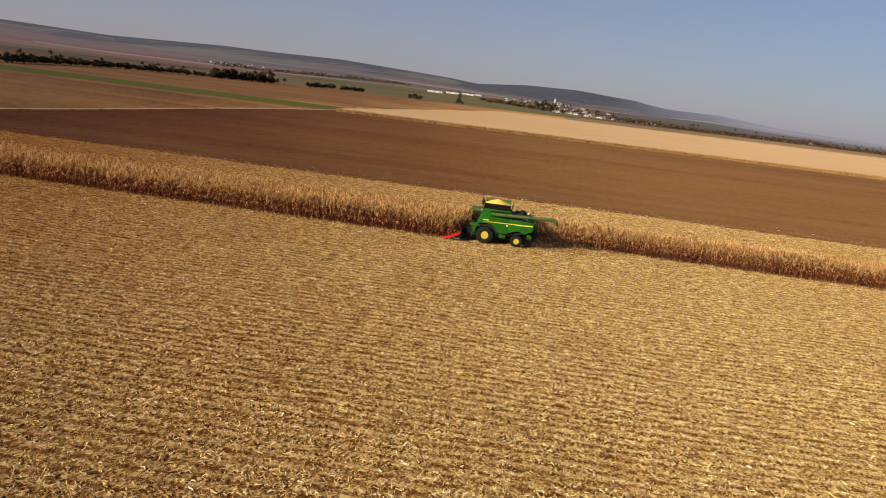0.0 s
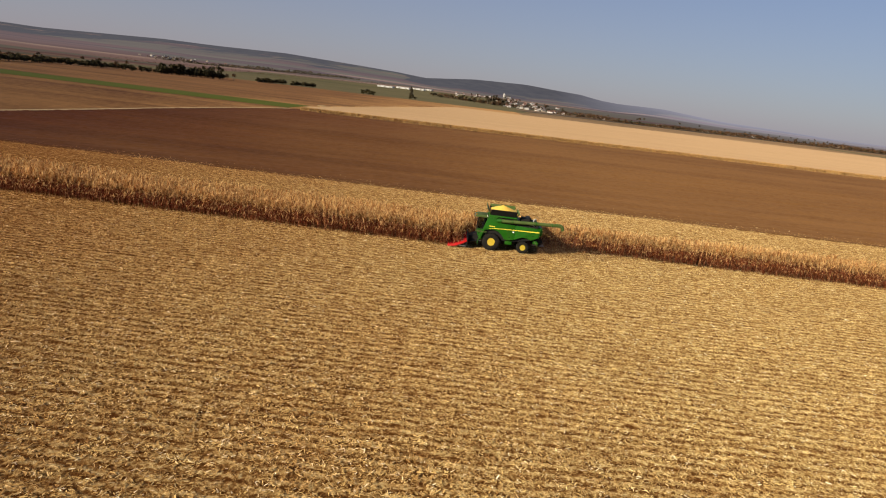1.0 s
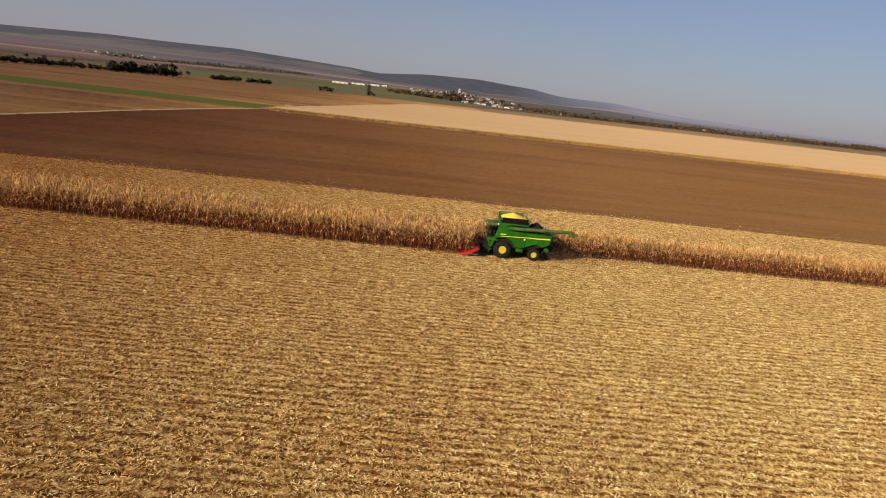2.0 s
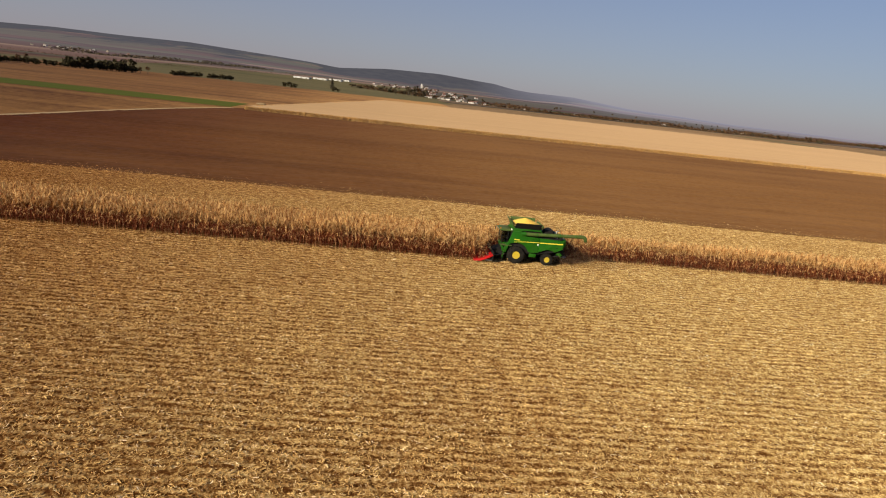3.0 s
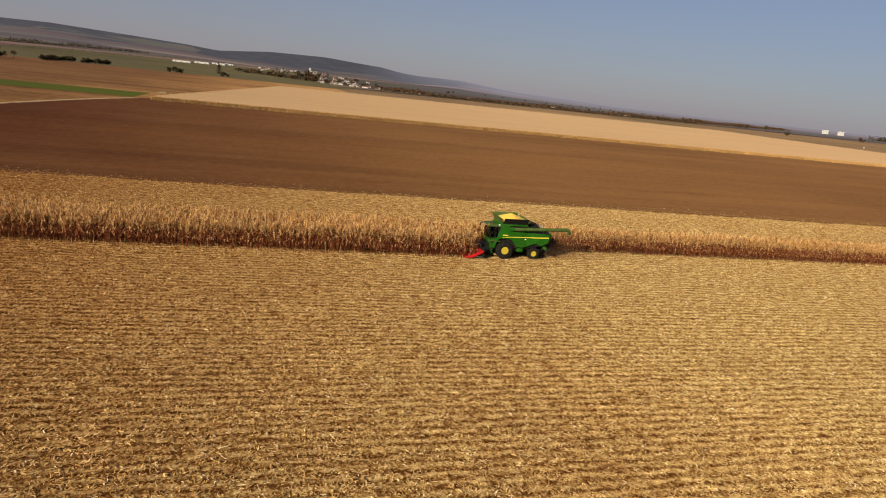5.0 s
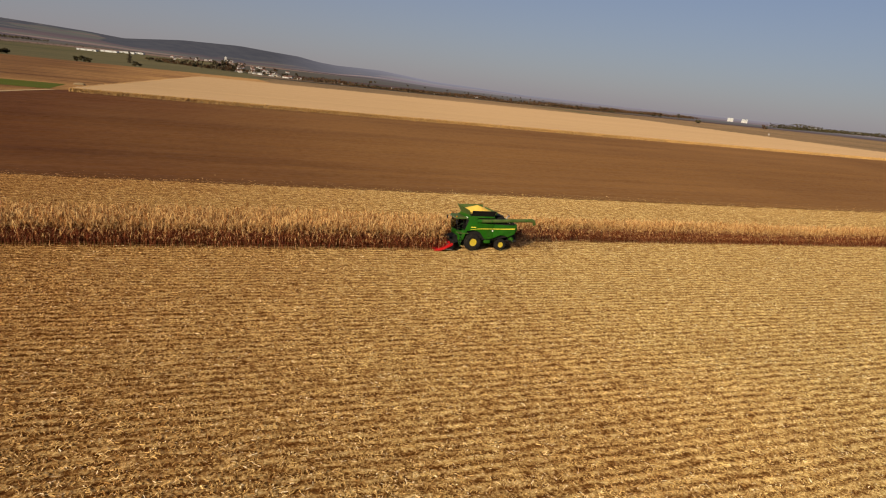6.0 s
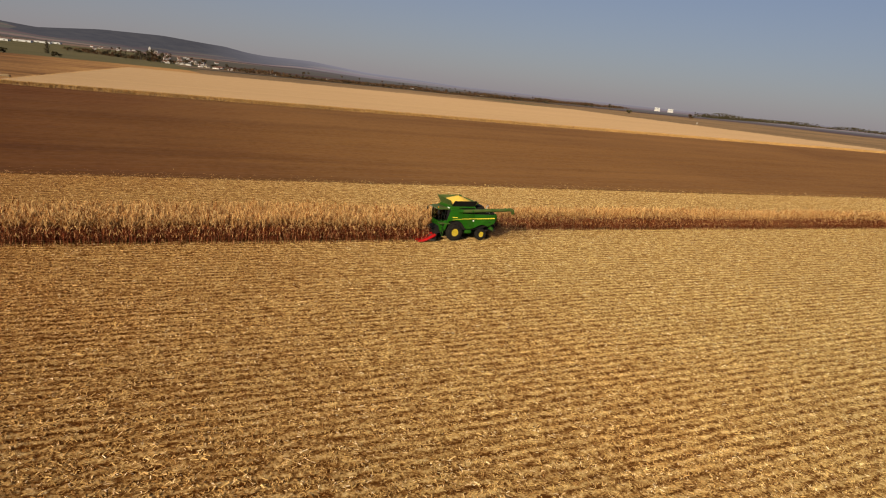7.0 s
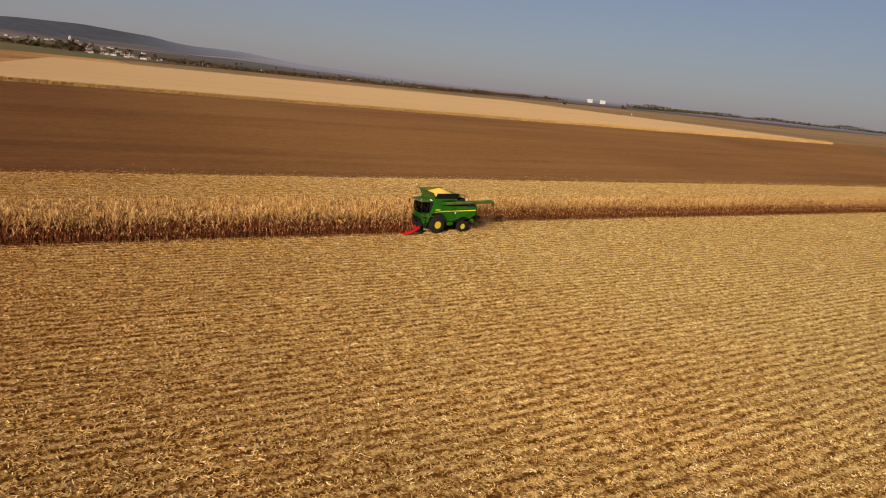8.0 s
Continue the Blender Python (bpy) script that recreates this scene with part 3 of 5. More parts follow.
# stubs left by the cutting, row by row
sx, sy = [], []
for i in range(-75, 6):
    y = FIRST + ROW * i
    x0, x1 = (-36 - 0.55 * (y + 50), 20 + (y + 50) * 1.7) if y < FIRST - 0.1 else (-1.5, 115)
    n = int((x1 - x0) / 0.42)
    sx.append(np.linspace(x0, x1, n) + rng.normal(0, 0.05, n))
    sy.append(np.full(n, y) + rng.normal(0, 0.035, n))
for i in range(10, 49):
    y = FIRST + ROW * i
    n = int((185 + 90 + y) / 0.8)
    sx.append(np.linspace(-90 - y, 185, n) + rng.normal(0, 0.1, n))
    sy.append(np.full(n, y) + rng.normal(0, 0.06, n))
sx, sy = np.concatenate(sx), np.concatenate(sy)
keep = rng.random(len(sx)) > 0.12
sx, sy = sx[keep], sy[keep]
STUBS = []
for _ in range(8):
    h = rng.uniform(0.06, 0.17)
    lx, ly = rng.normal(0, 0.05, 2)
    ps = [post3(0, 0, 0, lx, ly, h, 0.017, 0.014)]
    a = rng.uniform(0, 6.28)
    d = np.array([math.cos(a), math.sin(a), 0])
    p0 = np.array([lx * 0.5, ly * 0.5, h * 0.6])
    ps.append(strip([p0, p0 + d * 0.22 - np.array([0, 0, h * 0.4])], [0.035, 0.03], (-d[1], d[0], 0.2)))
    STUBS.append(join(ps))
n = len(sx)
co, q = scatter(STUBS, rng.integers(0, 8, n), sx, sy, land(sx, sy), rng.uniform(0, 6.28, n), np.ones(n), rng.uniform(0.8, 1.25, n))
tagged(new("stalk_stubble", mesh_arrays("stalk_stubble", co, q, M_STUB)), "short cut corn stalks standing in straight rows", "stubble", kind="stuff")

# chopped leaves and husks strewn over the field
LITTER = []
for i in range(30):
    ln, w = rng.uniform(0.08, 0.26), rng.uniform(0.026, 0.056)
    t1, t2 = rng.normal(0, 0.18, 2)
    up = abs(rng.normal(0, 0.13)) * ln                    # one end stands off the ground
    cross = (0.1, 0.97, rng.normal(0, 0.22))
    if i % 6:
        LITTER.append(strip([np.array([-ln / 2, 0, 0.0]), np.array([ln / 2, t2 * ln, up])], [w, w * 0.6], cross))
    else:
        LITTER.append(strip([np.array([-ln / 2, 0, 0.0]), np.array([0, t1 * ln, 0.02 + up]), np.array([ln / 2, t2 * ln, up * 0.3])], [w * 0.7, w * 1.1, w * 0.4], cross))


def clumps(x, y, seed, dx, dy):
    """A value from 0 to 1 for each place, the same within a patch of about dx by dy metres."""
    g = np.random.default_rng(seed).random((1024, 1024))
    return g[np.floor(x / dx + 0.6 * np.sin(y / dy)).astype(int) % 1024, np.floor(y / dy + 0.5 * np.sin(x / dx * 0.7)).astype(int) % 1024]


def ridge(y):
    """Straw lies heaped between the rows of stubs."""
    return 0.045 * (0.5 - 0.5 * np.cos(2 * np.pi * (y - FIRST) / ROW))


def litter(name, x, y, label, lift=0.0):
    n = len(x)
    co, q = scatter(LITTER, rng.integers(0, len(LITTER), n), x, y, land(x, y) + lift + rng.uniform(0.0, 0.05, n) + ridge(y), rng.uniform(0, 6.28, n), rng.uniform(0.7, 1.25, n))
    return tagged(new(name, mesh_arrays(name, co, q, M_STRAW)), label, "straw", kind="stuff")


N = 520000
y = -53 + 59.0 * rng.random(N) ** 0.78
x = (-36 - 0.55 * (y + 50)) + rng.random(N) * ((20 + (y + 50) * 1.7) - (-36 - 0.55 * (y + 50)))
phase = ((y - FIRST) / ROW) % 1.0
broken = clumps(x, y, 33, 2.6, ROW) ** 1.5 + 0.25 * np.clip((x + 25) / 40, 0, 1)
heaps = 0.62 * clumps(x, y, 31, 0.55, 0.22) + 0.38 * clumps(x, y, 32, 1.3, 0.6)
keep = (rng.random(N) < 1.0 - np.minimum(0.12 + 0.75 * broken, 0.92) * np.exp(-((((phase + 0.06 * np.sin(x * 0.5 + y) + 0.5) % 1.0) - 0.5) / 0.14) ** 2)) & (rng.random(N) < np.clip(2.6 * heaps - 0.56 + 0.32 * np.clip((x + 32) / 40, 0, 1), 0.04, 1)) & ~((y > FIRST + 0.9) & (x < -3.5))
litter("straw_litter", x[keep], y[keep], "chopped pale corn leaves and husks strewn over the stubble")
N = 120000
y = 7.3 + (EDGE_Y - 7.0) * rng.random(N)
x = -95 - y + rng.random(N) * (280 + y)
litter("straw_litter", x, y, "chopped pale corn leaves strewn behind the standing strip")
N = 9000
y = EDGE_Y + np.where(rng.random(N) < 0.45, rng.normal(0.2, 0.5, N), np.abs(rng.normal(0, 2.2, N)))
x = -120 + rng.random(N) * 320
litter("straw_litter", x, y, "stray corn leaves blown onto the ploughed soil", 0.06)

# the ripe crop beyond the ploughed field
CROP_Y, CROP_H = 145.0, 1.1


def crop_tuft(rng):
    """A ripe plant of the crop's edge: upright blades from the ground to the top."""
    h, pieces = rng.uniform(0.98, 1.18), []
    for i in range(7):
        a, z = rng.uniform(0, 6.28), h * (0.0 + 0.62 * i / 6)
        p = np.array([0.12 * math.cos(a), 0.12 * math.sin(a), z])
        lean, face = rng.normal(0, 0.10, 2), rng.uniform(-0.9, 0.9)
        pieces.append(strip([p, p + np.array([lean[0], lean[1], h * 0.38])], [0.11, 0.06], (math.cos(face), math.sin(face), 0)))
    return join(pieces)


TUFTS = [crop_tuft(rng) for _ in range(8)]
crop = tilth("ripe_crop_canopy", np.linspace(-56, 345, 202), np.concatenate([[CROP_Y + 0.15, CROP_Y + 0.7], np.arange(CROP_Y + 2, 440, 2.0)]), CROP_H, M_TAN,
             "even canopy of a ripe straw-coloured crop", lambda x, y: 0.09 * relief(x.shape, 12, 1, 1) * (y > CROP_Y + 1) - 1.0 * (y < CROP_Y + 0.3), lambda y: -56 + (y - CROP_Y) * 0.143)
tagged(crop, category="crop", kind="stuff")


def crop_edge(x, y, label):
    n = len(x)
    co, q = scatter(TUFTS, rng.integers(0, 8, n), x, y, land(x, y), rng.uniform(0, 6.28, n), np.ones(n), rng.normal(1.0, 0.09, n))
    tagged(new("ripe_crop_edge", mesh_arrays("ripe_crop_edge", co, q, M_CROPEDGE)), label, "crop", kind="stuff")


crop_edge(-56.5 + rng.random(11000) * 402, CROP_Y + 0.1 + rng.random(11000) * 0.55, "ragged brown edge of the ripe crop")
y = CROP_Y + 287 * rng.random(3200)
crop_edge(-56.4 + (y - CROP_Y) * 0.143 + rng.random(3200) * 2.0, y, "straw-coloured side edge of the ripe crop")


# ---- the combine harvester ----
M_GREENP = plain("green_paint", (0.011, 0.085, 0.004), 0.36, 0.0, 0.14, 1.5, 0.05, 0.0, 0.22)
M_GREEND = plain("dusty_green_paint", (0.048, 0.085, 0.015), 0.6, 0.0, 0.15, 1.5, 0.18, 0.0, 0.25)
M_YELLOW = plain("yellow_paint", (0.50, 0.36, 0.018), 0.5, 0.0, 0.15, 3.0, 0.30, 0.1)
M_STRIPE = plain("yellow_decal", (0.78, 0.60, 0.05), 0.5, 0.0, 0.05, 2.0)
M_RED = plain("red_plastic", (0.33, 0.006, 0.006), 0.6, 0.0, 0.15, 2.0, 0.05, 0.0, 0.12)
M_BLACK = plain("black_steel", (0.010, 0.009, 0.009), 0.7, 0.0, 0.2, 3.0, 0.03, 0.0, 0.2)
M_RUBBER = plain("tyre_rubber", (0.010, 0.009, 0.008), 0.95, 0.0, 0.2, 4.0, 0.06, 0.0, 0.15)
M_STEEL = plain("worn_steel", (0.32, 0.31, 0.30), 0.42, 0.85, 0.2, 4.0, 0.2)
M_WHITE = plain("white_plastic", (0.75, 0.75, 0.72), 0.45, 0.0, 0.05, 2.0)
M_ORANGE = plain("amber_lens", (0.85, 0.28, 0.02), 0.25, 0.0, 0.05, 2.0)
M_LAMP_RED = plain("red_lens", (0.5, 0.02, 0.02), 0.25, 0.0, 0.05, 2.0)
M_SEAT = plain("seat_cloth", (0.045, 0.045, 0.05), 0.9, 0.0, 0.2, 8.0)
M_GRAIN = plain("corn_kernels", (0.80, 0.50, 0.075), 0.7, 0.0, 0.22, 22.0)


def glass_material():
    m, n, l, b = shader("tinted_glass")
    b.inputs["Base Color"].default_value = (0.32, 0.37, 0.35, 1)
    b.inputs["Transmission Weight"].default_value, b.inputs["Roughness"].default_value, b.inputs["IOR"].default_value = 1.0, 0.03, 1.45
    return m


M_GLASS = glass_material()

combine = thing("combine_harvester", "green combine harvester with yellow wheels cutting standing corn", "combine harvester", at=(0, 1.85, 0))


def arc(cx, cz, r, a0, a1, n):
    return [(cx + r * math.cos(radians(a0 + (a1 - a0) * i / (n - 1))), cz + r * math.sin(radians(a0 + (a1 - a0) * i / (n - 1)))) for i in range(n)]


# wheels: tyre with bars, yellow rim, hub
def wheel(name, x, side, outer, radius, width, rim_r, bars, label):
    w = part(name, bm_new(), M_BLACK, combine, label)
    w.location = (x, side * outer, radius)
    s = -side
    r, k = radius - 0.035, width
    prof = [(0.02, rim_r), (0.0, rim_r + 0.10), (0.03 * k, r * 0.86), (0.10 * k, r * 0.96), (0.25 * k, r), (0.75 * k, r), (0.90 * k, r * 0.96), (0.97 * k, r * 0.86), (k, rim_r + 0.10), (k - 0.02, rim_r)]
    tyre = part("tyre", spin(bm_new(), [(s * y, q) for y, q in prof + prof[:1]], 40, caps=False), M_RUBBER, w, "dusty black lugged rubber tyre", True)
    bm = bm_new()
    for i in range(bars):
        for half in (0, 1):
            a = 2 * math.pi * (i + 0.5 * half) / bars
            m = Matrix.Rotation(-a, 4, "Y") @ Matrix.Translation((radius - 0.02, s * k * (0.28 + 0.44 * half), 0)) @ Matrix.Rotation(radians(38 if half else -38) * s, 4, "X")
            block(bm, -0.05, 0.02, -k * 0.29, k * 0.29, -0.028, 0.028, 0, m)
    part("tread", bm, M_RUBBER, w)
    rp = [(0.03, rim_r + 0.005), (0.05, rim_r - 0.03), (0.30, rim_r - 0.06), (0.38, rim_r * 0.70), (0.36, rim_r * 0.50), (0.22, rim_r * 0.40), (0.14, rim_r * 0.32), (0.10, rim_r * 0.22)]
    part("rim", spin(bm_new(), [(s * y, q) for y, q in reversed(rp)], 32), M_YELLOW, w, "yellow painted steel rim", True)
    bolt = finish("wheel_bolt", spin(bm_new(), [(-0.02, 0.022), (0.02, 0.022)], 6), M_STEEL)
    for i in range(10):
        a = 2 * math.pi * i / 10
        part("wheel_bolt", bolt, None, w).location = (rim_r * 0.56 * math.cos(a), s * 0.365, rim_r * 0.56 * math.sin(a))
    # hand holes are not cut: black plugs paint the dark inside them
    hole = finish("hand_hole", spin(bm_new(), [(-0.05, rim_r * 0.14), (0.05, rim_r * 0.14)], 10), M_BLACK)
    for i in range(8):
        a = 2 * math.pi * (i + 0.5) / 8
        part("hand_hole", hole, None, w).location = (rim_r * 0.76 * math.cos(a), s * 0.37, rim_r * 0.76 * math.sin(a))
    part("hub", spin(bm_new(), [(s * 0.04, 0.07), (s * 0.05, 0.10), (s * 0.16, 0.11)], 16), M_YELLOW, w, "", True)
    return w


for sd in (-1, 1):
    wheel("front_wheel", 0.12, sd, 1.92, 0.95, 0.72, 0.41, 20, "large front drive wheel with a yellow rim")
    wheel("rear_wheel", 3.55, sd, 1.72, 0.68, 0.50, 0.30, 16, "smaller rear steering wheel with a yellow rim")

# chassis, axles and the dark inner hull
part("front_axle", block(block(bm_new(), -0.28, 0.28, -1.25, 1.25, 0.72, 1.25, 0.05), -0.5, 0.5, -0.8, 0.8, 1.1, 1.6, 0.04), M_GREEND, combine)
part("rear_axle", block(block(bm_new(), 3.40, 3.70, -1.25, 1.25, 0.58, 0.82, 0.03), 3.25, 3.85, -0.35, 0.35, 0.75, 1.5, 0.04), M_GREEND, combine)
part("hull", slab(bm_new(), [(-0.55, 1.6), (0.6, 1.15), (2.6, 1.15), (4.6, 1.55), (4.95, 1.9), (5.05, 3.02), (2.9, 3.3), (-0.55, 3.3)], -1.5, 1.5, 0.05), M_BLACK, combine)


def side_outline(lo, hi):
    """The side panel between x = lo and hi: stepped top edge, arches over the wheels below."""
    top = [(-0.46, 3.50), (0.40, 3.50), (0.62, 3.02), (2.5, 2.97), (5.22, 2.88)]
    low = [(5.12, 1.92), (4.72, 1.80)] + arc(3.55, 0.68, 1.14, 48, 130, 7) + [(2.5, 1.40), (1.95, 1.30), (1.6, 1.32)] + arc(0.12, 0.95, 1.36, 18, 116, 9) + [(-0.82, 2.12), (-0.86, 2.35)]
    ring = top + low
    out = []
    n = len(ring)
    for i in range(n):
        a, b = ring[i], ring[(i + 1) % n]
        if lo <= a[0] <= hi:
            out.append(a)
        for cut in (lo, hi):
            if (a[0] - cut) * (b[0] - cut) < 0:
                t = (cut - a[0]) / (b[0] - a[0])
                out.append((cut, a[1] + t * (b[1] - a[1])))
    return out


for sd in (-1, 1):
    ys = sorted((sd * 1.60, sd * 1.72))
    front = part("front_side_panel", slab(bm_new(), side_outline(-2, 2.49), *ys, 0.035), M_GREENP, combine, "glossy green steel side panel", True)
    rear = part("rear_side_panel", slab(bm_new(), side_outline(2.51, 9), *ys, 0.035), M_GREENP, combine, "glossy green steel side panel", True)
    ys = sorted((sd * 1.722, sd * 1.732))
    part("stripe", slab(bm_new(), [(-0.30, 2.315), (0.35, 2.375), (1.0, 2.41), (2.49, 2.43), (2.49, 2.50), (1.0, 2.47), (0.35, 2.42), (-0.30, 2.33)], *ys), M_STRIPE, front, "thin yellow stripe")
    part("lettering_bar", slab(bm_new(), [(-0.25, 2.56), (0.35, 2.55), (0.35, 2.64), (-0.25, 2.65)], *ys), M_STRIPE, front, "small yellow bar of lettering")
    part("stripe", slab(bm_new(), [(2.51, 2.43), (4.0, 2.43), (5.08, 2.46), (5.08, 2.57), (4.0, 2.53), (2.51, 2.50)], *ys), M_STRIPE, rear, "yellow stripe that widens to the rear")
    part("badge", spin(bm_new(), [(ys[0], 0.085), (ys[1] + 0.004, 0.085)], 18, (2.36, 0, 2.24)), M_WHITE, front, "round pale badge")
    part("latch", block(bm_new(), 1.9, 2.08, ys[0], ys[1] + 0.01, 1.62, 1.67, 0.004), M_BLACK, front)
    part("latch", block(bm_new(), 4.4, 4.58, ys[0], ys[1] + 0.01, 2.02, 2.07, 0.004), M_BLACK, rear)

# rear hood, chopper, lamps
part("rear_hood", slab(bm_new(), [(4.95, 2.0), (5.36, 2.12), (5.46, 2.6), (5.34, 2.98), (4.9, 3.06)], -1.55, 1.55, 0.05), M_GREENP, combine, "", True)
chop = part("straw_chopper", slab(bm_new(), [(4.5, 1.0), (5.35, 0.95), (5.75, 1.25), (5.3, 1.95), (4.6, 1.9)], -0.95, 0.95, 0.03), M_BLACK, combine, "black straw chopper hood")
for sd in (-1, 1):
    part("spreader_disc", tube(bm_new(), [(5.6, sd * 0.45, 0.84), (5.6, sd * 0.45, 0.92)], 0.36, 20), M_STEEL, chop)
    part("tail_lamp", block(bm_new(), 5.45, 5.49, sd * 1.3 - 0.1, sd * 1.3 + 0.1, 2.45, 2.56, 0.01), M_LAMP_RED, combine, "red tail lamp")
    part("rear_bracket", slab(bm_new(), [(4.55, 1.25), (4.95, 1.1), (5.2, 1.25), (4.9, 1.55), (4.6, 1.5)], sd * 1.45 - 0.06, sd * 1.45 + 0.06, 0.015), M_GREENP, combine)
    part("rear_ladder_rail", tube(bm_new(), [(4.65, sd * 1.5, 1.55), (4.9, sd * 1.6, 1.2), (5.1, sd * 1.6, 0.95)], 0.04, 8), M_GREEND, combine)
part("tow_hitch", block(bm_new(), 4.6, 5.3, -0.12, 0.12, 0.7, 0.85, 0.02), M_STEEL, combine)

# side equipment between the wheels
part("fuel_tank", block(bm_new(), 1.62, 2.35, -1.50, -1.05, 0.78, 1.28, 0.06), M_GREENP, combine, "dusty green tank box between the wheels", True)
part("battery_box", block(bm_new(), 1.55, 2.35, 1.05, 1.58, 0.8, 1.28, 0.05), M_GREEND, combine, "", True)
part("drive_cover", slab(bm_new(), [(0.9, 1.2), (1.5, 0.95), (2.7, 1.0), (2.9, 1.3), (1.2, 1.5)], -1.2, -1.08, 0.02), M_BLACK, combine)

# engine deck behind the tank
part("engine_deck", slab(bm_new(), [(2.6, 3.1), (5.1, 2.98), (5.0, 3.2), (4.6, 3.32), (2.6, 3.42)], -1.35, 1.5, 0.05), M_GREEND, combine, "", True)
part("air_screen", tube(bm_new(), [(3.9, -0.2, 3.35), (3.9, 0.95, 3.35)], 0.42, 20), M_BLACK, combine, "black rotary air screen", True)
part("air_box", slab(bm_new(), [(2.95, 3.4), (4.1, 3.36), (3.95, 3.72), (3.1, 3.82)], -1.0, -0.1, 0.06), M_BLACK, combine, "black engine air box", True)
part("exhaust_pipe", tube(bm_new(), [(4.45, -0.7, 3.25), (4.45, -0.7, 3.6), (4.55, -0.7, 3.7), (4.7, -0.7, 3.72)], 0.075, 12), M_STEEL, combine, "", True)
part("deck_rail", tube(tube(bm_new(), [(4.1, 1.35, 3.3), (4.1, 1.35, 3.85), (5.0, 1.35, 3.75), (5.0, 1.35, 3.05)], 0.02, 6), [(5.0, 1.35, 3.75), (5.0, -0.2, 3.75), (5.0, -0.2, 3.05)], 0.02, 6), M_BLACK, combine)
part("hose", tube(bm_new(), [(3.9, -1.42, 3.12), (4.1, -1.5, 3.2), (4.4, -1.5, 3.17), (4.5, -1.46, 3.06)], 0.05, 8), M_WHITE, combine, "pale hose loop", True)

# grain tank with raised extensions, and the grain
part("tank_body", slab(bm_new(), [(-0.35, 3.28), (2.62, 3.28), (2.58, 3.78), (-0.35, 3.78)], -1.46, 1.46, 0.04), M_GREENP, combine, "", True)


def wing(name, a, b, c, d, material, label):
    """A sloped tank wall: lower edge a to b, upper edge c to d, with folded lip."""
    bm = bm_new()
    A, B, C, D = (Vector(p) for p in (a, b, c, d))
    nrm = (B - A).cross(C - A).normalized() * 0.035
    lo = [bm.verts.new(p) for p in (A, B, D, C)]
    hi = [bm.verts.new(p + nrm) for p in (A, B, D, C)]
    bm.faces.new(lo)
    bm.faces.new(hi[::-1])
    for i in range(4):
        bm.faces.new((lo[i], hi[i], hi[(i + 1) % 4], lo[(i + 1) % 4]))
    tube(bm, [C, D], 0.035, 8)
    for t in (0.25, 0.5, 0.75):
        tube(bm, [A.lerp(B, t), C.lerp(D, t)], 0.022, 6)
    return part(name, bm, material, combine, label)


wing("tank_wall", (-0.25, -1.40, 3.76), (2.45, -1.40, 3.76), (-0.28, -1.82, 4.40), (2.52, -1.82, 4.40), M_BLACK, "black raised grain tank wall")
wing("tank_wall", (-0.25, 1.40, 3.76), (2.45, 1.40, 3.76), (-0.28, 1.82, 4.46), (2.52, 1.82, 4.46), M_GREEND, "dusty green raised grain tank wall")
wing("tank_wall", (-0.30, -1.36, 3.76), (-0.30, 1.36, 3.76), (-0.66, -1.70, 4.42), (-0.66, 1.70, 4.56), M_GREEND, "dusty green raised grain tank wall")
wing("tank_wall", (2.50, -1.36, 3.76), (2.50, 1.36, 3.76), (2.78, -1.70, 4.24), (2.78, 1.70, 4.24), M_GREEND, "dusty green raised grain tank wall")
nu, nv = 40, 34
gu, gv = np.meshgrid(np.linspace(-0.42, 2.6, nu), np.linspace(-1.62, 1.62, nv), indexing="ij")
hh = 4.08 + 0.66 * np.clip(1 - np.hypot((gu - 1.05) / 1.7, gv / 1.75), 0, 1) ** 0.9 + np.random.default_rng(2).normal(0, 0.012, gu.shape)
part("grain_heap", mesh_arrays("grain_heap", np.stack([gu, gv, hh], -1).reshape(-1, 3), grid_quads(nu, nv), M_GRAIN, True), None, combine, "heap of golden corn kernels")

# bay beside the tank, in which the auger rests; a black plate paints its shade
part("auger_bay", slab(bm_new(), [(0.50, 3.30), (2.60, 3.30), (2.58, 3.66), (0.50, 3.66)], -1.50, -1.463, 0.01), M_BLACK, combine, "black plate that paints the shade behind the auger")
part("bay_rim", tube(bm_new(), [(0.42, -1.60, 3.02), (0.44, -1.60, 3.55), (0.58, -1.60, 3.66), (2.55, -1.56, 3.66), (2.66, -1.54, 3.45)], 0.055, 8), M_GREENP, combine, "", True)

# unloading auger, folded back along the side
auger = part("unloading_auger", tube(bm_new(), [(0.72, -1.62, 3.27), (2.0, -1.66, 3.30), (4.5, -1.66, 3.40), (6.98, -1.60, 3.48)], 0.19, 20), M_GREEND, combine, "dusty green unloading auger tube folded back", True)
part("auger_elbow", tube(bm_new(), [(1.05, -1.1, 3.12), (0.66, -1.35, 3.2), (0.62, -1.6, 3.27), (0.95, -1.63, 3.28)], 0.23, 16), M_GREENP, auger, "", True)
part("auger_spout", tube(bm_new(), [(6.85, -1.60, 3.48), (7.18, -1.58, 3.47), (7.40, -1.57, 3.37), (7.49, -1.56, 3.16), (7.52, -1.56, 2.98)], [0.20, 0.21, 0.20, 0.18, 0.17], 16), M_GREEND, auger, "drooping dark spout", True)
for x in (2.1, 4.6, 6.3):
    part("auger_band", tube(bm_new(), [(x, -1.66 + (x - 4.5) * 0.012, 3.30 + (x - 2) * 0.039), (x + 0.07, -1.66 + (x - 4.5) * 0.012, 3.303 + (x - 2) * 0.039)], 0.205, 20), M_GREENP, auger, "", True)
part("auger_cradle", slab(bm_new(), [(4.65, 2.95), (4.85, 2.95), (4.9, 3.2), (4.6, 3.2)], -1.8, -1.5, 0.01), M_BLACK, combine)

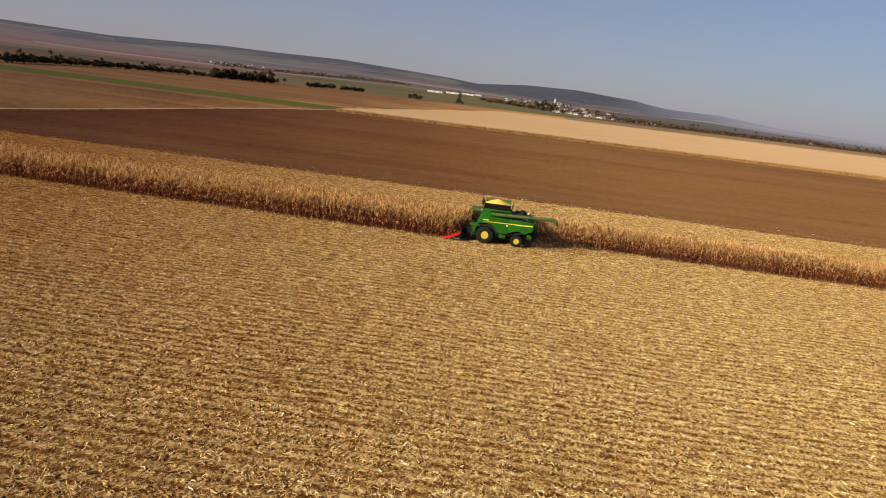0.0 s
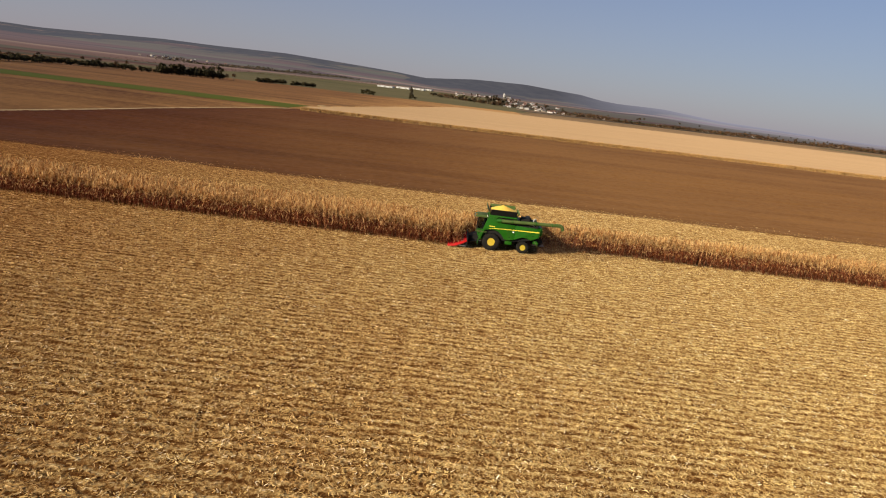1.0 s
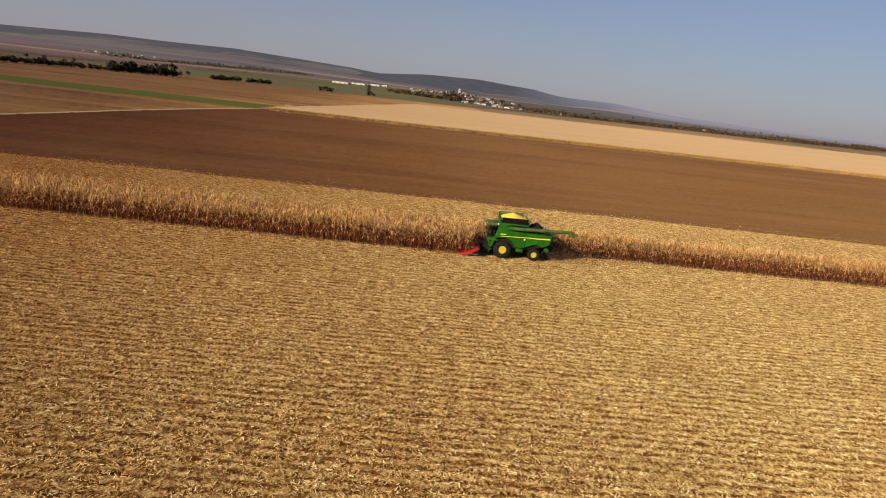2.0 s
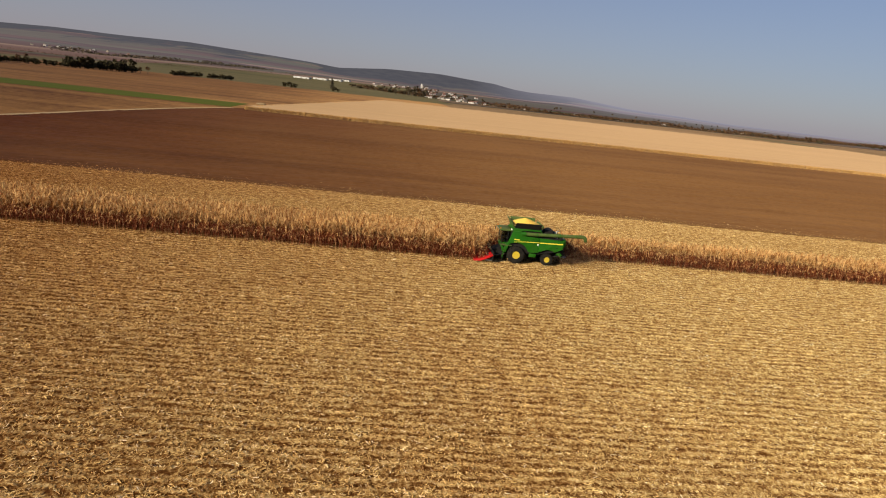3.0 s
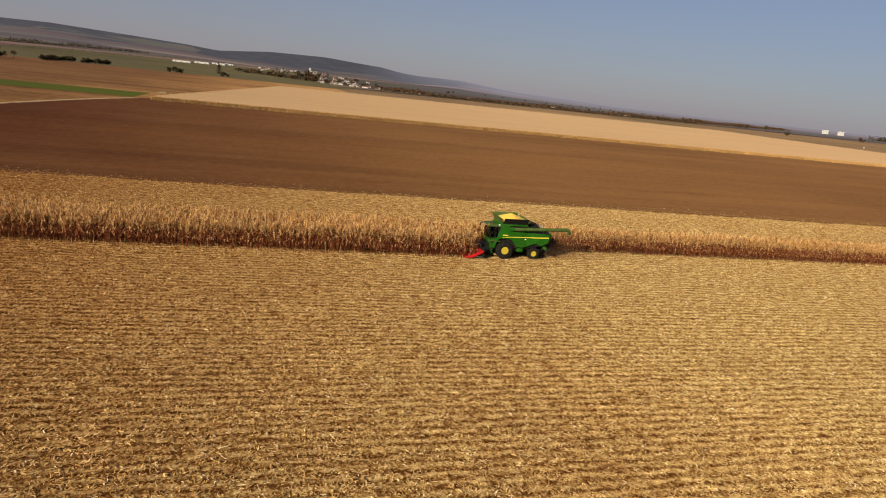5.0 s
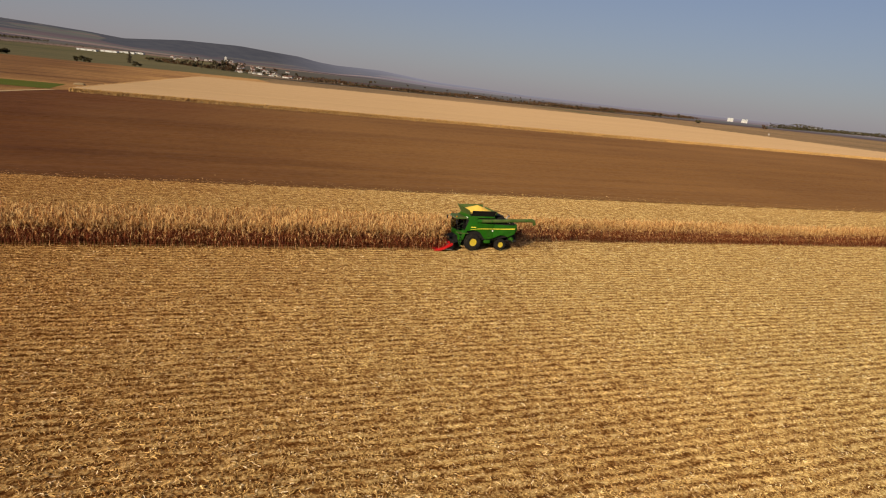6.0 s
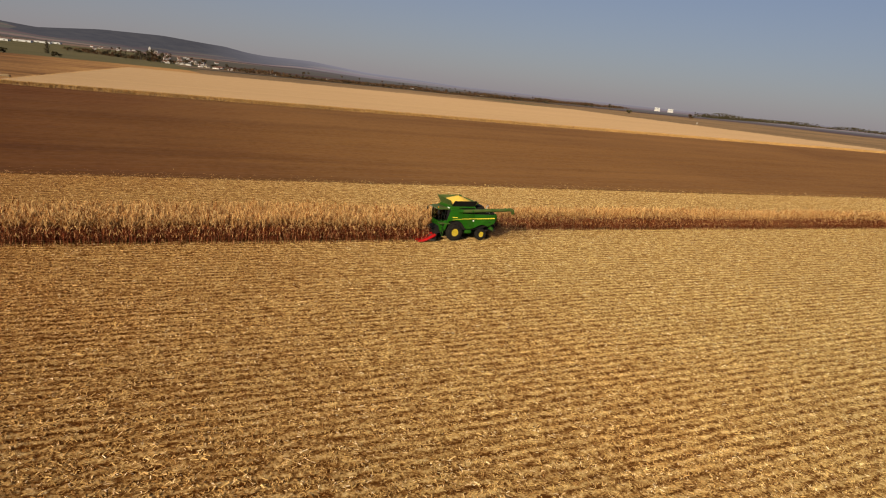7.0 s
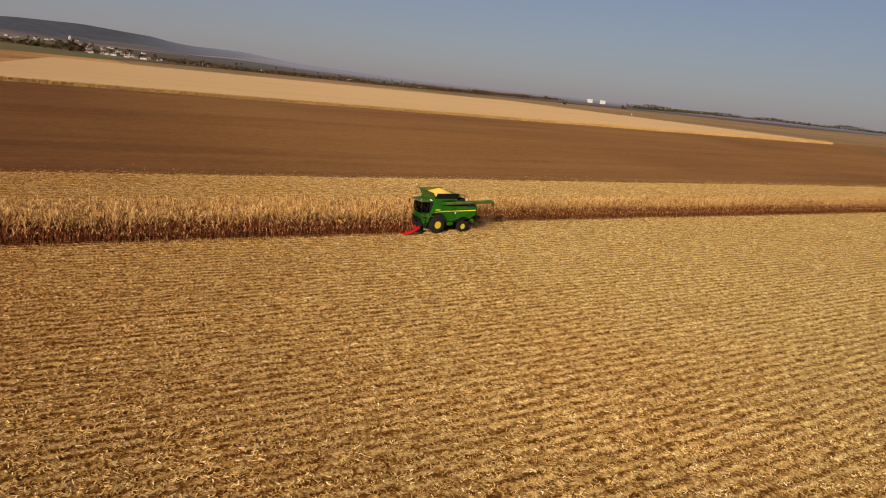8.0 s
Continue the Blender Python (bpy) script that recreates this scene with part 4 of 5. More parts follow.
# cab
cab_y = 0.98
cab = part("cab", slab(bm_new(), [(-2.05, 1.78), (-0.62, 1.78), (-0.62, 2.05), (-2.15, 2.05)], -cab_y, cab_y, 0.03), M_GREENP, combine, "glazed operator cab")
cab.location, cab.scale = (0.08, 0, 0.49), (0.725, 0.95, 0.76)
for sd in (-1, 1):
    yy = sd * cab_y
    part("pillar", tube(bm_new(), [(-2.10, yy * 0.92, 2.02), (-2.22, yy * 0.95, 2.9), (-2.12, yy * 0.95, 3.72)], 0.045, 8), M_BLACK, cab)
    part("pillar", tube(bm_new(), [(-1.28, yy, 2.02), (-1.22, yy, 3.72)], 0.035, 8), M_BLACK, cab)
    part("pillar", block(bm_new(), -0.74, -0.60, yy - 0.05, yy + 0.05, 2.0, 3.74, 0.02), M_GREENP, cab)
    p = part("side_window", slab(bm_new(), [(-2.06, 2.07), (-1.32, 2.07), (-1.26, 3.70), (-2.08, 3.70), (-2.17, 2.9)], yy - 0.006, yy + 0.006), M_GLASS, cab, "tinted cab door window")
    p = part("side_window", slab(bm_new(), [(-1.24, 2.07), (-0.75, 2.07), (-0.75, 3.70), (-1.18, 3.70)], yy - 0.006, yy + 0.006), M_GLASS, cab, "tinted cab window")
    part("door_handle", block(bm_new(), -1.46, -1.36, yy + sd * 0.01 - 0.02, yy + sd * 0.01 + 0.02, 2.55, 2.8, 0.01), M_BLACK, cab)
    arm = part("mirror_arm", tube(bm_new(), [(-2.3, yy * 0.9, 3.78), (-2.62, yy * 1.25, 3.80), (-2.66, yy * 1.45, 3.62)], 0.022, 8), M_BLACK, cab)
    part("mirror", block(bm_new(), -2.70, -2.62, yy * 1.45 - 0.13, yy * 1.45 + 0.13, 3.18, 3.68, 0.03), M_BLACK, arm, "black mirror housing")
    part("beacon", tube(bm_new(), [(-2.45, yy * 1.02, 3.98), (-2.45, yy * 1.02, 4.15)], 0.06, 12), M_ORANGE, cab, "amber beacon lamp")
    for k in range(3):
        yk = sd * (0.25 + 0.27 * k)
        part("work_lamp", block(bm_new(), -2.66, -2.60, yk - 0.09, yk + 0.09, 3.80, 3.92, 0.015), M_STEEL, cab, "grey roof work lamp")
bm = bm_new()
slab(bm, [(-2.16, 2.07), (-2.12, 2.07), (-2.2, 2.9), (-2.10, 3.70), (-2.14, 3.70), (-2.25, 2.9)], -0.88, 0.88)
part("windscreen", bm, M_GLASS, cab, "curved tinted windscreen")
part("rear_window", block(bm_new(), -0.69, -0.675, -0.9, 0.9, 2.2, 3.65), M_GLASS, cab)
part("roof", slab(bm_new(), [(-2.62, 3.80), (-2.45, 3.73), (-0.62, 3.73), (-0.55, 3.86), (-0.9, 4.02), (-2.3, 4.02), (-2.6, 3.93)], -1.1, 1.1, 0.05), M_GREEND, cab, "dull green cab roof", True)
part("seat", block(block(bm_new(), -1.45, -0.95, -0.28, 0.28, 2.30, 2.48, 0.05), -1.05, -0.88, -0.28, 0.28, 2.42, 3.15, 0.05), M_SEAT, cab, "black operator seat", True)
part("seat_base", block(bm_new(), -1.4, -1.0, -0.2, 0.2, 2.05, 2.30, 0.02), M_BLACK, cab)
part("steering_column", tube(bm_new(), [(-1.95, 0, 2.05), (-1.72, 0, 2.75)], 0.05, 8), M_BLACK, cab)
bm = bm_new()
ringpts = [(-1.70 + 0.06 * math.cos(a), 0.19 * math.sin(a), 2.80 + 0.17 * math.cos(a)) for a in (2 * math.pi * i / 16 for i in range(17))]
part("steering_wheel", tube(bm, ringpts, 0.018, 6, False), M_BLACK, cab)
part("console", block(bm_new(), -1.5, -0.95, 0.34, 0.55, 2.35, 2.72, 0.04), M_BLACK, cab, "", True)

# platform, ladder and rails beside the cab
plat = part("platform", block(bm_new(), -1.95, -0.75, -1.72, -1.0, 1.86, 1.94, 0.015), M_GREEND, combine, "green access platform with ladder")
plat.location = (0.30, 0, 0)
for x in (-1.9, -1.3, -0.82):
    part("rail_post", tube(bm_new(), [(x, -1.68, 1.94), (x, -1.68, 2.9)], 0.018, 6), M_BLACK, plat)
part("hand_rail", tube(bm_new(), [(-1.9, -1.68, 2.9), (-0.82, -1.68, 2.9)], 0.02, 6), M_BLACK, plat)
for y in (-1.66, -1.26):
    part("ladder_rail", tube(bm_new(), [(-1.45, y, 1.9), (-1.62, y, 0.5)], 0.028, 8), M_GREENP, plat)
for i in range(5):
    part("ladder_step", block(bm_new(), -1.60 - 0.035 * i + 0.02, -1.42 - 0.035 * i + 0.02, -1.66, -1.26, 1.62 - 0.26 * i, 1.66 - 0.26 * i, 0.008), M_BLACK, plat)
part("front_fender", slab(bm_new(), [(-1.15, 1.2), (-1.0, 1.2), (-0.84, 1.9), (-0.62, 2.12), (-0.75, 2.2), (-1.0, 2.05), (-1.2, 1.6)], -1.70, -1.05, 0.03), M_GREENP, combine, "", True)
part("under_cab_shield", slab(bm_new(), [(-1.2, 0.9), (-0.7, 1.0), (-0.6, 1.8), (-1.5, 1.8)], -1.0, 1.0, 0.04), M_GREENP, combine, "", True)
for y in (-1.2, -0.95):
    part("body_lamp", block(bm_new(), -0.58, -0.5, y - 0.07, y + 0.07, 3.5, 3.62, 0.015), M_WHITE, combine, "white work lamp")
part("feeder_house", slab(bm_new(), [(-0.75, 1.75), (-2.48, 1.05), (-2.58, 0.35), (-1.0, 0.85)], -0.75, 0.75, 0.04), M_BLACK, combine, "dark sloping feeder house")
for sd in (-1, 1):
    part("lift_ram", tube(bm_new(), [(-0.7, sd * 0.55, 0.75), (-2.1, sd * 0.55, 0.5)], 0.06, 10), M_STEEL, combine)

# the corn head
head = part("corn_head", slab(bm_new(), [(-3.0, 0.28), (-2.9, 0.3), (-2.85, 1.2), (-3.0, 1.25)], -2.42, 2.42, 0.02), M_BLACK, combine, "six-row corn head with red snouts")
head.location = (0.52, 0, 0)
part("trough", slab(bm_new(), [(-3.0, 0.3), (-3.0, 0.22), (-3.75, 0.25), (-3.85, 0.45), (-3.75, 0.42), (-3.4, 0.30)], -2.40, 2.40, 0.01), M_STEEL, head)
bm = bm_new()
tube(bm, [(-3.35, -2.36, 0.62), (-3.35, 2.36, 0.62)], 0.12, 12)
for i in range(64):
    y = -2.3 + 4.6 * i / 63
    a = i * 0.8 * (1 if y < 0 else -1)
    c = Vector((-3.35, y, 0.62))
    d = Vector((math.cos(a), 0, math.sin(a)))
    block(bm, -0.03, 0.03, -0.05, 0.05, 0.10, 0.24, 0, Matrix.Translation(c) @ Matrix.Rotation(math.pi / 2 - a, 4, "Y"))
part("cross_auger", bm, M_STEEL, head)
for y in (-2.3, 2.3):
    part("end_plate", slab(bm_new(), [(-2.9, 0.25), (-2.85, 1.0), (-3.2, 0.92), (-3.8, 0.5), (-3.85, 0.28)], y - 0.05, y + 0.05, 0.01), M_BLACK, head)


def snout(y, wide, high, label):
    bm = bm_new()
    secs = [(-4.98, 0.04, 0.10, 0.18), (-4.80, 0.12, 0.10, 0.36), (-4.3, 0.19, 0.14, 0.50), (-3.8, 0.23, 0.34, 0.68), (-3.1, 0.24, 0.70, 1.08), (-2.95, 0.19, 0.80, 1.06)]
    rings = []
    for x, w, z0, z1 in secs:
        w, z1 = w * wide, z0 + (z1 - z0) * high
        m = (z0 + z1) / 2
        rings.append([bm.verts.new((x, y + dy * w, z)) for dy, z in ((-1, z0), (-0.92, m), (-0.45, z1 - 0.02), (0, z1), (0.45, z1 - 0.02), (0.92, m), (1, z0))])
    for a, b in zip(rings, rings[1:]):
        for k in range(6):
            bm.faces.new((a[k], a[k + 1], b[k + 1], b[k]))
        bm.faces.new((a[6], a[0], b[0], b[6]))
    bm.faces.new(rings[0])
    bm.faces.new(rings[-1][::-1])
    return part("snout", bm, M_RED, head, label, True)


for i in range(7):
    end = i in (0, 6)
    snout(-2.286 + 0.762 * i, 0.95 if end else 0.85, 0.72 if end else 0.75, "red plastic end divider" if end else "red plastic row snout")
for i in range(6):
    y = -1.905 + 0.762 * i
    for sd in (-1, 1):
        part("gathering_chain", slab(bm_new(), [(-4.3, 0.22), (-3.6, 0.32), (-3.6, 0.38), (-4.3, 0.28)], y + sd * 0.10 - 0.03, y + sd * 0.10 + 0.03), M_STEEL, head)


# chaff and dust that the chopper throws out behind the machine
crng = np.random.default_rng(41)
N = 9000
dx = crng.exponential(3.4, N)
x = 5.3 + dx
y = 1.7 + crng.normal(0, 0.7 + 0.10 * dx, N)
z = np.abs(crng.normal(0, 0.55 + 0.9 * np.exp(-((dx - 2.0) / 3.0) ** 2), N)) + 0.02
near = (x < 22) & (y < 4.2) & (z < 3.2)
x, y, z = x[near], y[near], z[near]
n = len(x)
CHAFF = [strip([np.array([-0.5, 0, 0.0]), np.array([0.5, 0, t])], [0.8, 0.5], (0, 0.9, b)) for t, b in ((0.2, 0.4), (0.9, -0.3), (-0.6, 0.8), (0.0, 1.2))]
co, q = scatter(CHAFF, crng.integers(0, 4, n), x, y, z, crng.uniform(0, 6.28, n), crng.uniform(0.020, 0.050, n))
M_CHAFF = island("chaff", [(0.0, (0.075, 0.035, 0.020)), (0.7, (0.17, 0.088, 0.050)), (1.0, (0.36, 0.22, 0.12))])
tagged(new("flying_chaff", mesh_arrays("flying_chaff", co, q, M_CHAFF)), "brown chaff and dust blown out behind the harvester", "chaff", kind="stuff")


# ---- trees, village, far buildings ----
def leaves(name, stops):
    return island(name, stops, 0.8, 0.4)


M_LEAF_DARK = leaves("dark_leaves", [(0, (0.030, 0.028, 0.014)), (0.6, (0.056, 0.046, 0.022)), (1, (0.090, 0.068, 0.034))])
M_LEAF_RUST = leaves("rusty_leaves", [(0, (0.045, 0.024, 0.013)), (0.6, (0.085, 0.046, 0.024)), (1, (0.13, 0.078, 0.040))])
M_LEAF_OLIVE = leaves("olive_leaves", [(0, (0.042, 0.034, 0.022)), (0.6, (0.072, 0.056, 0.034)), (1, (0.105, 0.080, 0.048))])
M_BARK = plain("bark", (0.075, 0.055, 0.04), 0.95, 0.0, 0.3, 2.0)
trng = np.random.default_rng(23)


def tree(name, label, height, width, leaf, base=0.2, group="", count=150, slim=False):
    """Tapered trunk, limbs, and a crown of loose clumps of leaves. Stands at the origin until it is copied."""
    t = thing(name, label, "tree" if name != "shrub" else "shrub", group)
    bm = bm_new()
    lean = trng.normal(0, 0.03, 2) * height
    tube(bm, [(0, 0, -0.3), (lean[0] * 0.3, lean[1] * 0.3, height * 0.35), (lean[0], lean[1], height * 0.85)], [width * 0.045 + 0.05, width * 0.032 + 0.03, 0.03], 5)
    lobes = []
    for i in range(7 if not slim else 4):
        a, z = trng.uniform(0, 6.28), height * trng.uniform(base + 0.04, 0.72)
        r = width * trng.uniform(0.2, 0.38) * (0.4 if slim else 1)
        tip = np.array([math.cos(a) * r, math.sin(a) * r, z + height * 0.12])
        tube(bm, [(lean[0] * 0.4, lean[1] * 0.4, z - height * 0.08), tuple(tip * [0.5, 0.5, 1] - [0, 0, height * 0.04]), tuple(tip)], [0.06, 0.04, 0.015], 3)
        lobes.append((tip, trng.uniform(0.55, 0.9)))
    part("trunk", bm, M_BARK, t)
    vs, qs = [], []
    k = 0
    for i in range(count):
        c, s = lobes[trng.integers(len(lobes))]
        if slim:
            zz = trng.uniform(base, 1.0)
            p = np.array([*(trng.normal(0, width * 0.22 * math.sin(math.pi * min(1, zz * 0.9 + 0.12)) + 0.05, 2)), zz * height])
        else:
            d = trng.normal(0, 1, 3)
            d /= np.linalg.norm(d)
            p = c * 0.8 + np.array([0, 0, height * 0.08]) + d * [width * 0.27 * s, width * 0.27 * s, height * 0.19 * s] * trng.uniform(0.4, 1.1)
        p[2] = max(p[2], height * base * 0.5 + 0.1)
        u, v = trng.normal(0, 1, 3), trng.normal(0, 1, 3)
        u /= np.linalg.norm(u)
        v -= u * v.dot(u)
        v /= np.linalg.norm(v)
        e = (0.07 * width + 0.14) * trng.uniform(0.6, 1.4)
        vs += [p - u * e, p - v * e * 0.6, p + u * e, p + v * e * 0.6]
        qs.append([k, k + 1, k + 2, k + 3])
        k += 4
    part("crown", mesh_arrays("crown", np.array(vs), np.array(qs), leaf), None, t)
    return t


def place(kinds, pts, sizes=None):
    """Copies of trees at places on the ground; the models themselves take the first places."""
    for i, (x, y) in enumerate(pts):
        k = kinds[int(trng.integers(len(kinds)))]
        s = (sizes[i] if sizes is not None else 1.0) * trng.uniform(0.85, 1.15)
        c = copy_thing(k, pose(x, y, float(land(x, y)), 0, 0, trng.uniform(0, 360)))
        c.scale = (s, s, s * trng.uniform(0.9, 1.1))


def along(pts, step, jitter):
    """Places along a polyline."""
    out = []
    for (x0, y0), (x1, y1) in zip(pts, pts[1:]):
        n = max(1, int(math.hypot(x1 - x0, y1 - y0) / step))
        for i in range(n):
            t = (i + trng.random()) / n
            out.append((x0 + (x1 - x0) * t + trng.normal(0, jitter), y0 + (y1 - y0) * t + trng.normal(0, jitter)))
    return out


def drop(models):
    """Takes the models away once they have been copied."""
    for m in models:
        for o in (*m.children_recursive, m):
            bpy.data.objects.remove(o)


HEDGE = "trees of the field hedge"
hedge_low = [tree("shrub", "dense dark green hedge shrub beside the mown field", 4.2, 5.5, M_LEAF_DARK, 0.0, HEDGE, 210) for _ in range(3)]
hedge_tall = [tree("hedge_tree", "broad dark hedge tree with a low crown", 8.2, 8.0, M_LEAF_DARK, 0.02, HEDGE, 260) for _ in range(3)]
rusty = [tree("hedge_tree", "small reddish-brown autumn tree in the hedge", 6.0, 4.2, M_LEAF_RUST, 0.25, HEDGE, 130) for _ in range(2)]
line = [(-300, 120), (-226, 213), (-250, 284), (-262, 350), (-252, 409), (-229, 443)]
place(hedge_low, along(line, 2.7, 1.0))
place(hedge_tall, along(line[2:5], 26, 2.0), [0.75] * 30)
place(hedge_tall, along([(-234, 438), (-206, 487)], 3.6, 1.5), [1.15] * 30)
place(hedge_low, along([(-234, 436), (-204, 488)], 2.5, 1.0), [1.2] * 40)
place(rusty, along(line, 30, 2.0) + [(-203, 492), (-199, 497), (-372, 512), (-330, 505), (-300, 520), (-345, 560), (-390, 470)], [1.0] * 40)
place(hedge_low, along([(-195, 545), (-188, 606)], 3.2, 1.0) + along([(-180, 602), (-163, 640)], 3.4, 1.0), [1.15] * 90)
bush = [tree("shrub", "round dark green bush standing alone on the field edge", 5.0, 6.5, M_LEAF_DARK, 0.05, "", 240)]
place(bush, [(-106, 588), (-101, 586), (-97, 590), (-64, 633), (-60, 634)], [0.95, 1.1, 0.8, 1.15, 0.8])
poplar = [tree("poplar", "tall slim dark poplar in front of the white sheds", 14.5, 5.5, M_LEAF_OLIVE, 0.03, "", 340, True)]
place(poplar, [(-77, 772), (-76, 774.5)], [0.9, 0.75])

BELT = "trees of the valley belt"
belt = [tree("belt_tree", "dark leafy tree in the belt round the village", 7.5, 7.0, M_LEAF_OLIVE, 0.04, BELT, 130),
        tree("belt_tree", "olive-green tree in the belt round the village", 6.5, 7.5, M_LEAF_OLIVE, 0.02, BELT, 150),
        tree("belt_tree", "brown autumn tree in the belt round the village", 6.5, 7.0, M_LEAF_RUST, 0.02, BELT, 150),
        tree("belt_tree", "low dark scrub tree in the belt round the village", 5.0, 7.5, M_LEAF_DARK, 0.0, BELT, 120)]
place(belt, along([(118, 800), (150, 780), (230, 735), (305, 745), (370, 715), (470, 745), (560, 800)], 8, 6.0), [0.58] * 200)
place(belt, along([(130, 800), (330, 830), (520, 860), (720, 940)], 14, 14.0), [0.65] * 200)
place(belt, along([(-60, 1060), (-20, 1000), (20, 930), (60, 905)], 9, 10.0), [1.1] * 80)
place(belt, along([(150, 950), (330, 1080), (600, 1200), (1000, 1300)], 26, 25.0), [0.6] * 150)
place(belt, [(640, 795), (655, 800), (669, 861), (676, 858), (545, 590), (549, 593), (486, 702), (492, 706), (500, 700), (600, 690), (700, 640), (716, 652)], [1.1] * 12)
place(belt, along([(1010, 905), (1110, 960), (1240, 1015), (1420, 1100)], 24, 12.0), [0.6] * 60)
place(belt, [(75 + trng.uniform(-80, 60), 850 + trng.uniform(0, 520)) for _ in range(80)], [0.8] * 120)
place(belt[:1] + belt[2:3], [(26, 905), (31, 910), (36, 902), (20, 915), (42, 900)], [1.7] * 5)


def scrub(name, line, count, jitter, high, leaf, label, category):
    """A far continuous belt of scrub or wood: loose clumps of leaves along a line, joined."""
    seg = np.array(line, float)
    run = np.concatenate([[0], np.cumsum(np.hypot(*np.diff(seg, axis=0).T))])
    d = trng.random(count) * run[-1]
    x = np.interp(d, run, seg[:, 0]) + trng.normal(0, jitter, count)
    y = np.interp(d, run, seg[:, 1]) + trng.normal(0, jitter, count)
    top = high * (0.55 + 0.45 * np.sin(d * 0.05) * np.sin(d * 0.013 + 1))
    c = np.stack([x, y, land(x, y) + top * trng.random(count) ** 0.8], -1)
    u = trng.normal(0, 1, (count, 3))
    u /= np.linalg.norm(u, axis=1)[:, None]
    v = np.cross(u, trng.normal(0, 1, (count, 3)))
    v /= np.linalg.norm(v, axis=1)[:, None]
    e = (0.16 * high * trng.uniform(0.6, 1.4, count))[:, None]
    co = np.stack([c - u * e, c - v * e * 0.7, c + u * e, c + v * e * 0.7], 1).reshape(-1, 3)
    return tagged(new(name, mesh_arrays(name, co, np.arange(count * 4).reshape(-1, 4), leaf)), label, category, kind="stuff")


scrub("scrub_belt", [(112, 800), (150, 785), (230, 755), (305, 765), (370, 735), (470, 760), (560, 815), (720, 930), (900, 1010)], 11000, 9.0, 5.5, M_LEAF_RUST, "low brown scrub along the village road", "scrub")
scrub("scrub_belt", [(-60, 1075), (-10, 1010), (40, 950), (75, 930)], 1400, 8.0, 6.0, M_LEAF_RUST, "brown scrub behind the meadow", "scrub")
scrub("scrub_belt", [(-560, 980), (-470, 1090), (-360, 1190), (-250, 1330), (-150, 1420)], 800, 13.0, 4.5, M_LEAF_RUST, "brown scrub along a far field lane", "scrub")
scrub("scrub_belt", [(-640, 1330), (-520, 1420), (-420, 1560), (-300, 1640)], 2600, 13.0, 9.0, M_LEAF_OLIVE, "olive trees round the far hamlet", "scrub")
scrub("far_woods", [(1010, 905), (1110, 960), (1240, 1015), (1420, 1100), (1600, 1090)], 3000, 10.0, 8.0, M_LEAF_DARK, "dark low wood far out on the plain", "wood")
scrub("far_woods", [(1500, 1320), (1700, 1150), (1850, 900), (1900, 600), (1880, 300)], 6000, 14.0, 11.0, M_LEAF_DARK, "dark wood along the horizon", "wood")
drop(hedge_low + hedge_tall + rusty + bush + poplar + belt)

M_WALLW = plain("white_render", (0.46, 0.43, 0.41), 0.9, 0.0, 0.08, 0.6, 0.12)
M_WALLC = plain("cream_render", (0.36, 0.30, 0.24), 0.9, 0.0, 0.10, 0.6, 0.12)
M_TILE = plain("clay_roof_tiles", (0.125, 0.062, 0.048), 0.85, 0.0, 0.25, 0.7)
M_TILEG = plain("weathered_grey_roof", (0.10, 0.085, 0.080), 0.85, 0.0, 0.25, 0.7)
M_PANE = plain("dark_window_pane", (0.03, 0.035, 0.04), 0.12, 0.0, 0.1, 1.0)
M_METALW = plain("white_sheet_metal", (0.44, 0.43, 0.42), 0.6, 0.0, 0.06, 0.3, 0.06)
hrng = random.Random(9)


def house(label, w, d, h, roof, wall_m, roof_m, group):
    t = thing("house", label, "house", group)
    wall = part("wall", slab(bm_new(), [(-w / 2, -0.6), (w / 2, -0.6), (w / 2, h), (-w / 2, h)], -d / 2, d / 2, 0.05), wall_m, t)
    for s in (-1, 1):
        bm = bm_new()
        vs = [bm.verts.new(p) for p in ((-w / 2, s * (d / 2 - 0.01), h), (w / 2, s * (d / 2 - 0.01), h), (0, s * (d / 2 - 0.01), h + roof), (-w / 2, s * (d / 2 - 0.25), h), (w / 2, s * (d / 2 - 0.25), h), (0, s * (d / 2 - 0.25), h + roof))]
        for f in ((0, 1, 2), (5, 4, 3), (0, 3, 4, 1), (1, 4, 5, 2), (2, 5, 3, 0)):
            bm.faces.new([vs[i] for i in f])
        part("gable", bm, wall_m, t)
    e = 0.5
    slope = roof / (w / 2)
    rf = part("roof", slab(bm_new(), [(-w / 2 - e, h - slope * e), (0, h + roof), (w / 2 + e, h - slope * e), (w / 2 + e, h - slope * e + 0.22), (0, h + roof + 0.24), (-w / 2 - e, h - slope * e + 0.22)], -d / 2 - 0.35, d / 2 + 0.35), roof_m, t)
    part("chimney", block(bm_new(), w * 0.12, w * 0.12 + 0.6, -0.3, 0.3, h + roof * 0.4, h + roof + 0.9, 0.03), roof_m, rf)
    for i in range(2):
        y = -d / 2 + d * (i + 0.7) / 2.4
        for s in (-1, 1):
            part("window", block(bm_new(), s * w / 2 - 0.04, s * w / 2 + 0.04, y - 0.55, y + 0.55, 1.0, 2.4), M_PANE, wall)
    for x in (-w * 0.22, w * 0.22):
        part("window", block(bm_new(), x - 0.5, x + 0.5, -d / 2 - 0.04, -d / 2 + 0.04, 1.0, 2.4), M_PANE, wall)
    return t


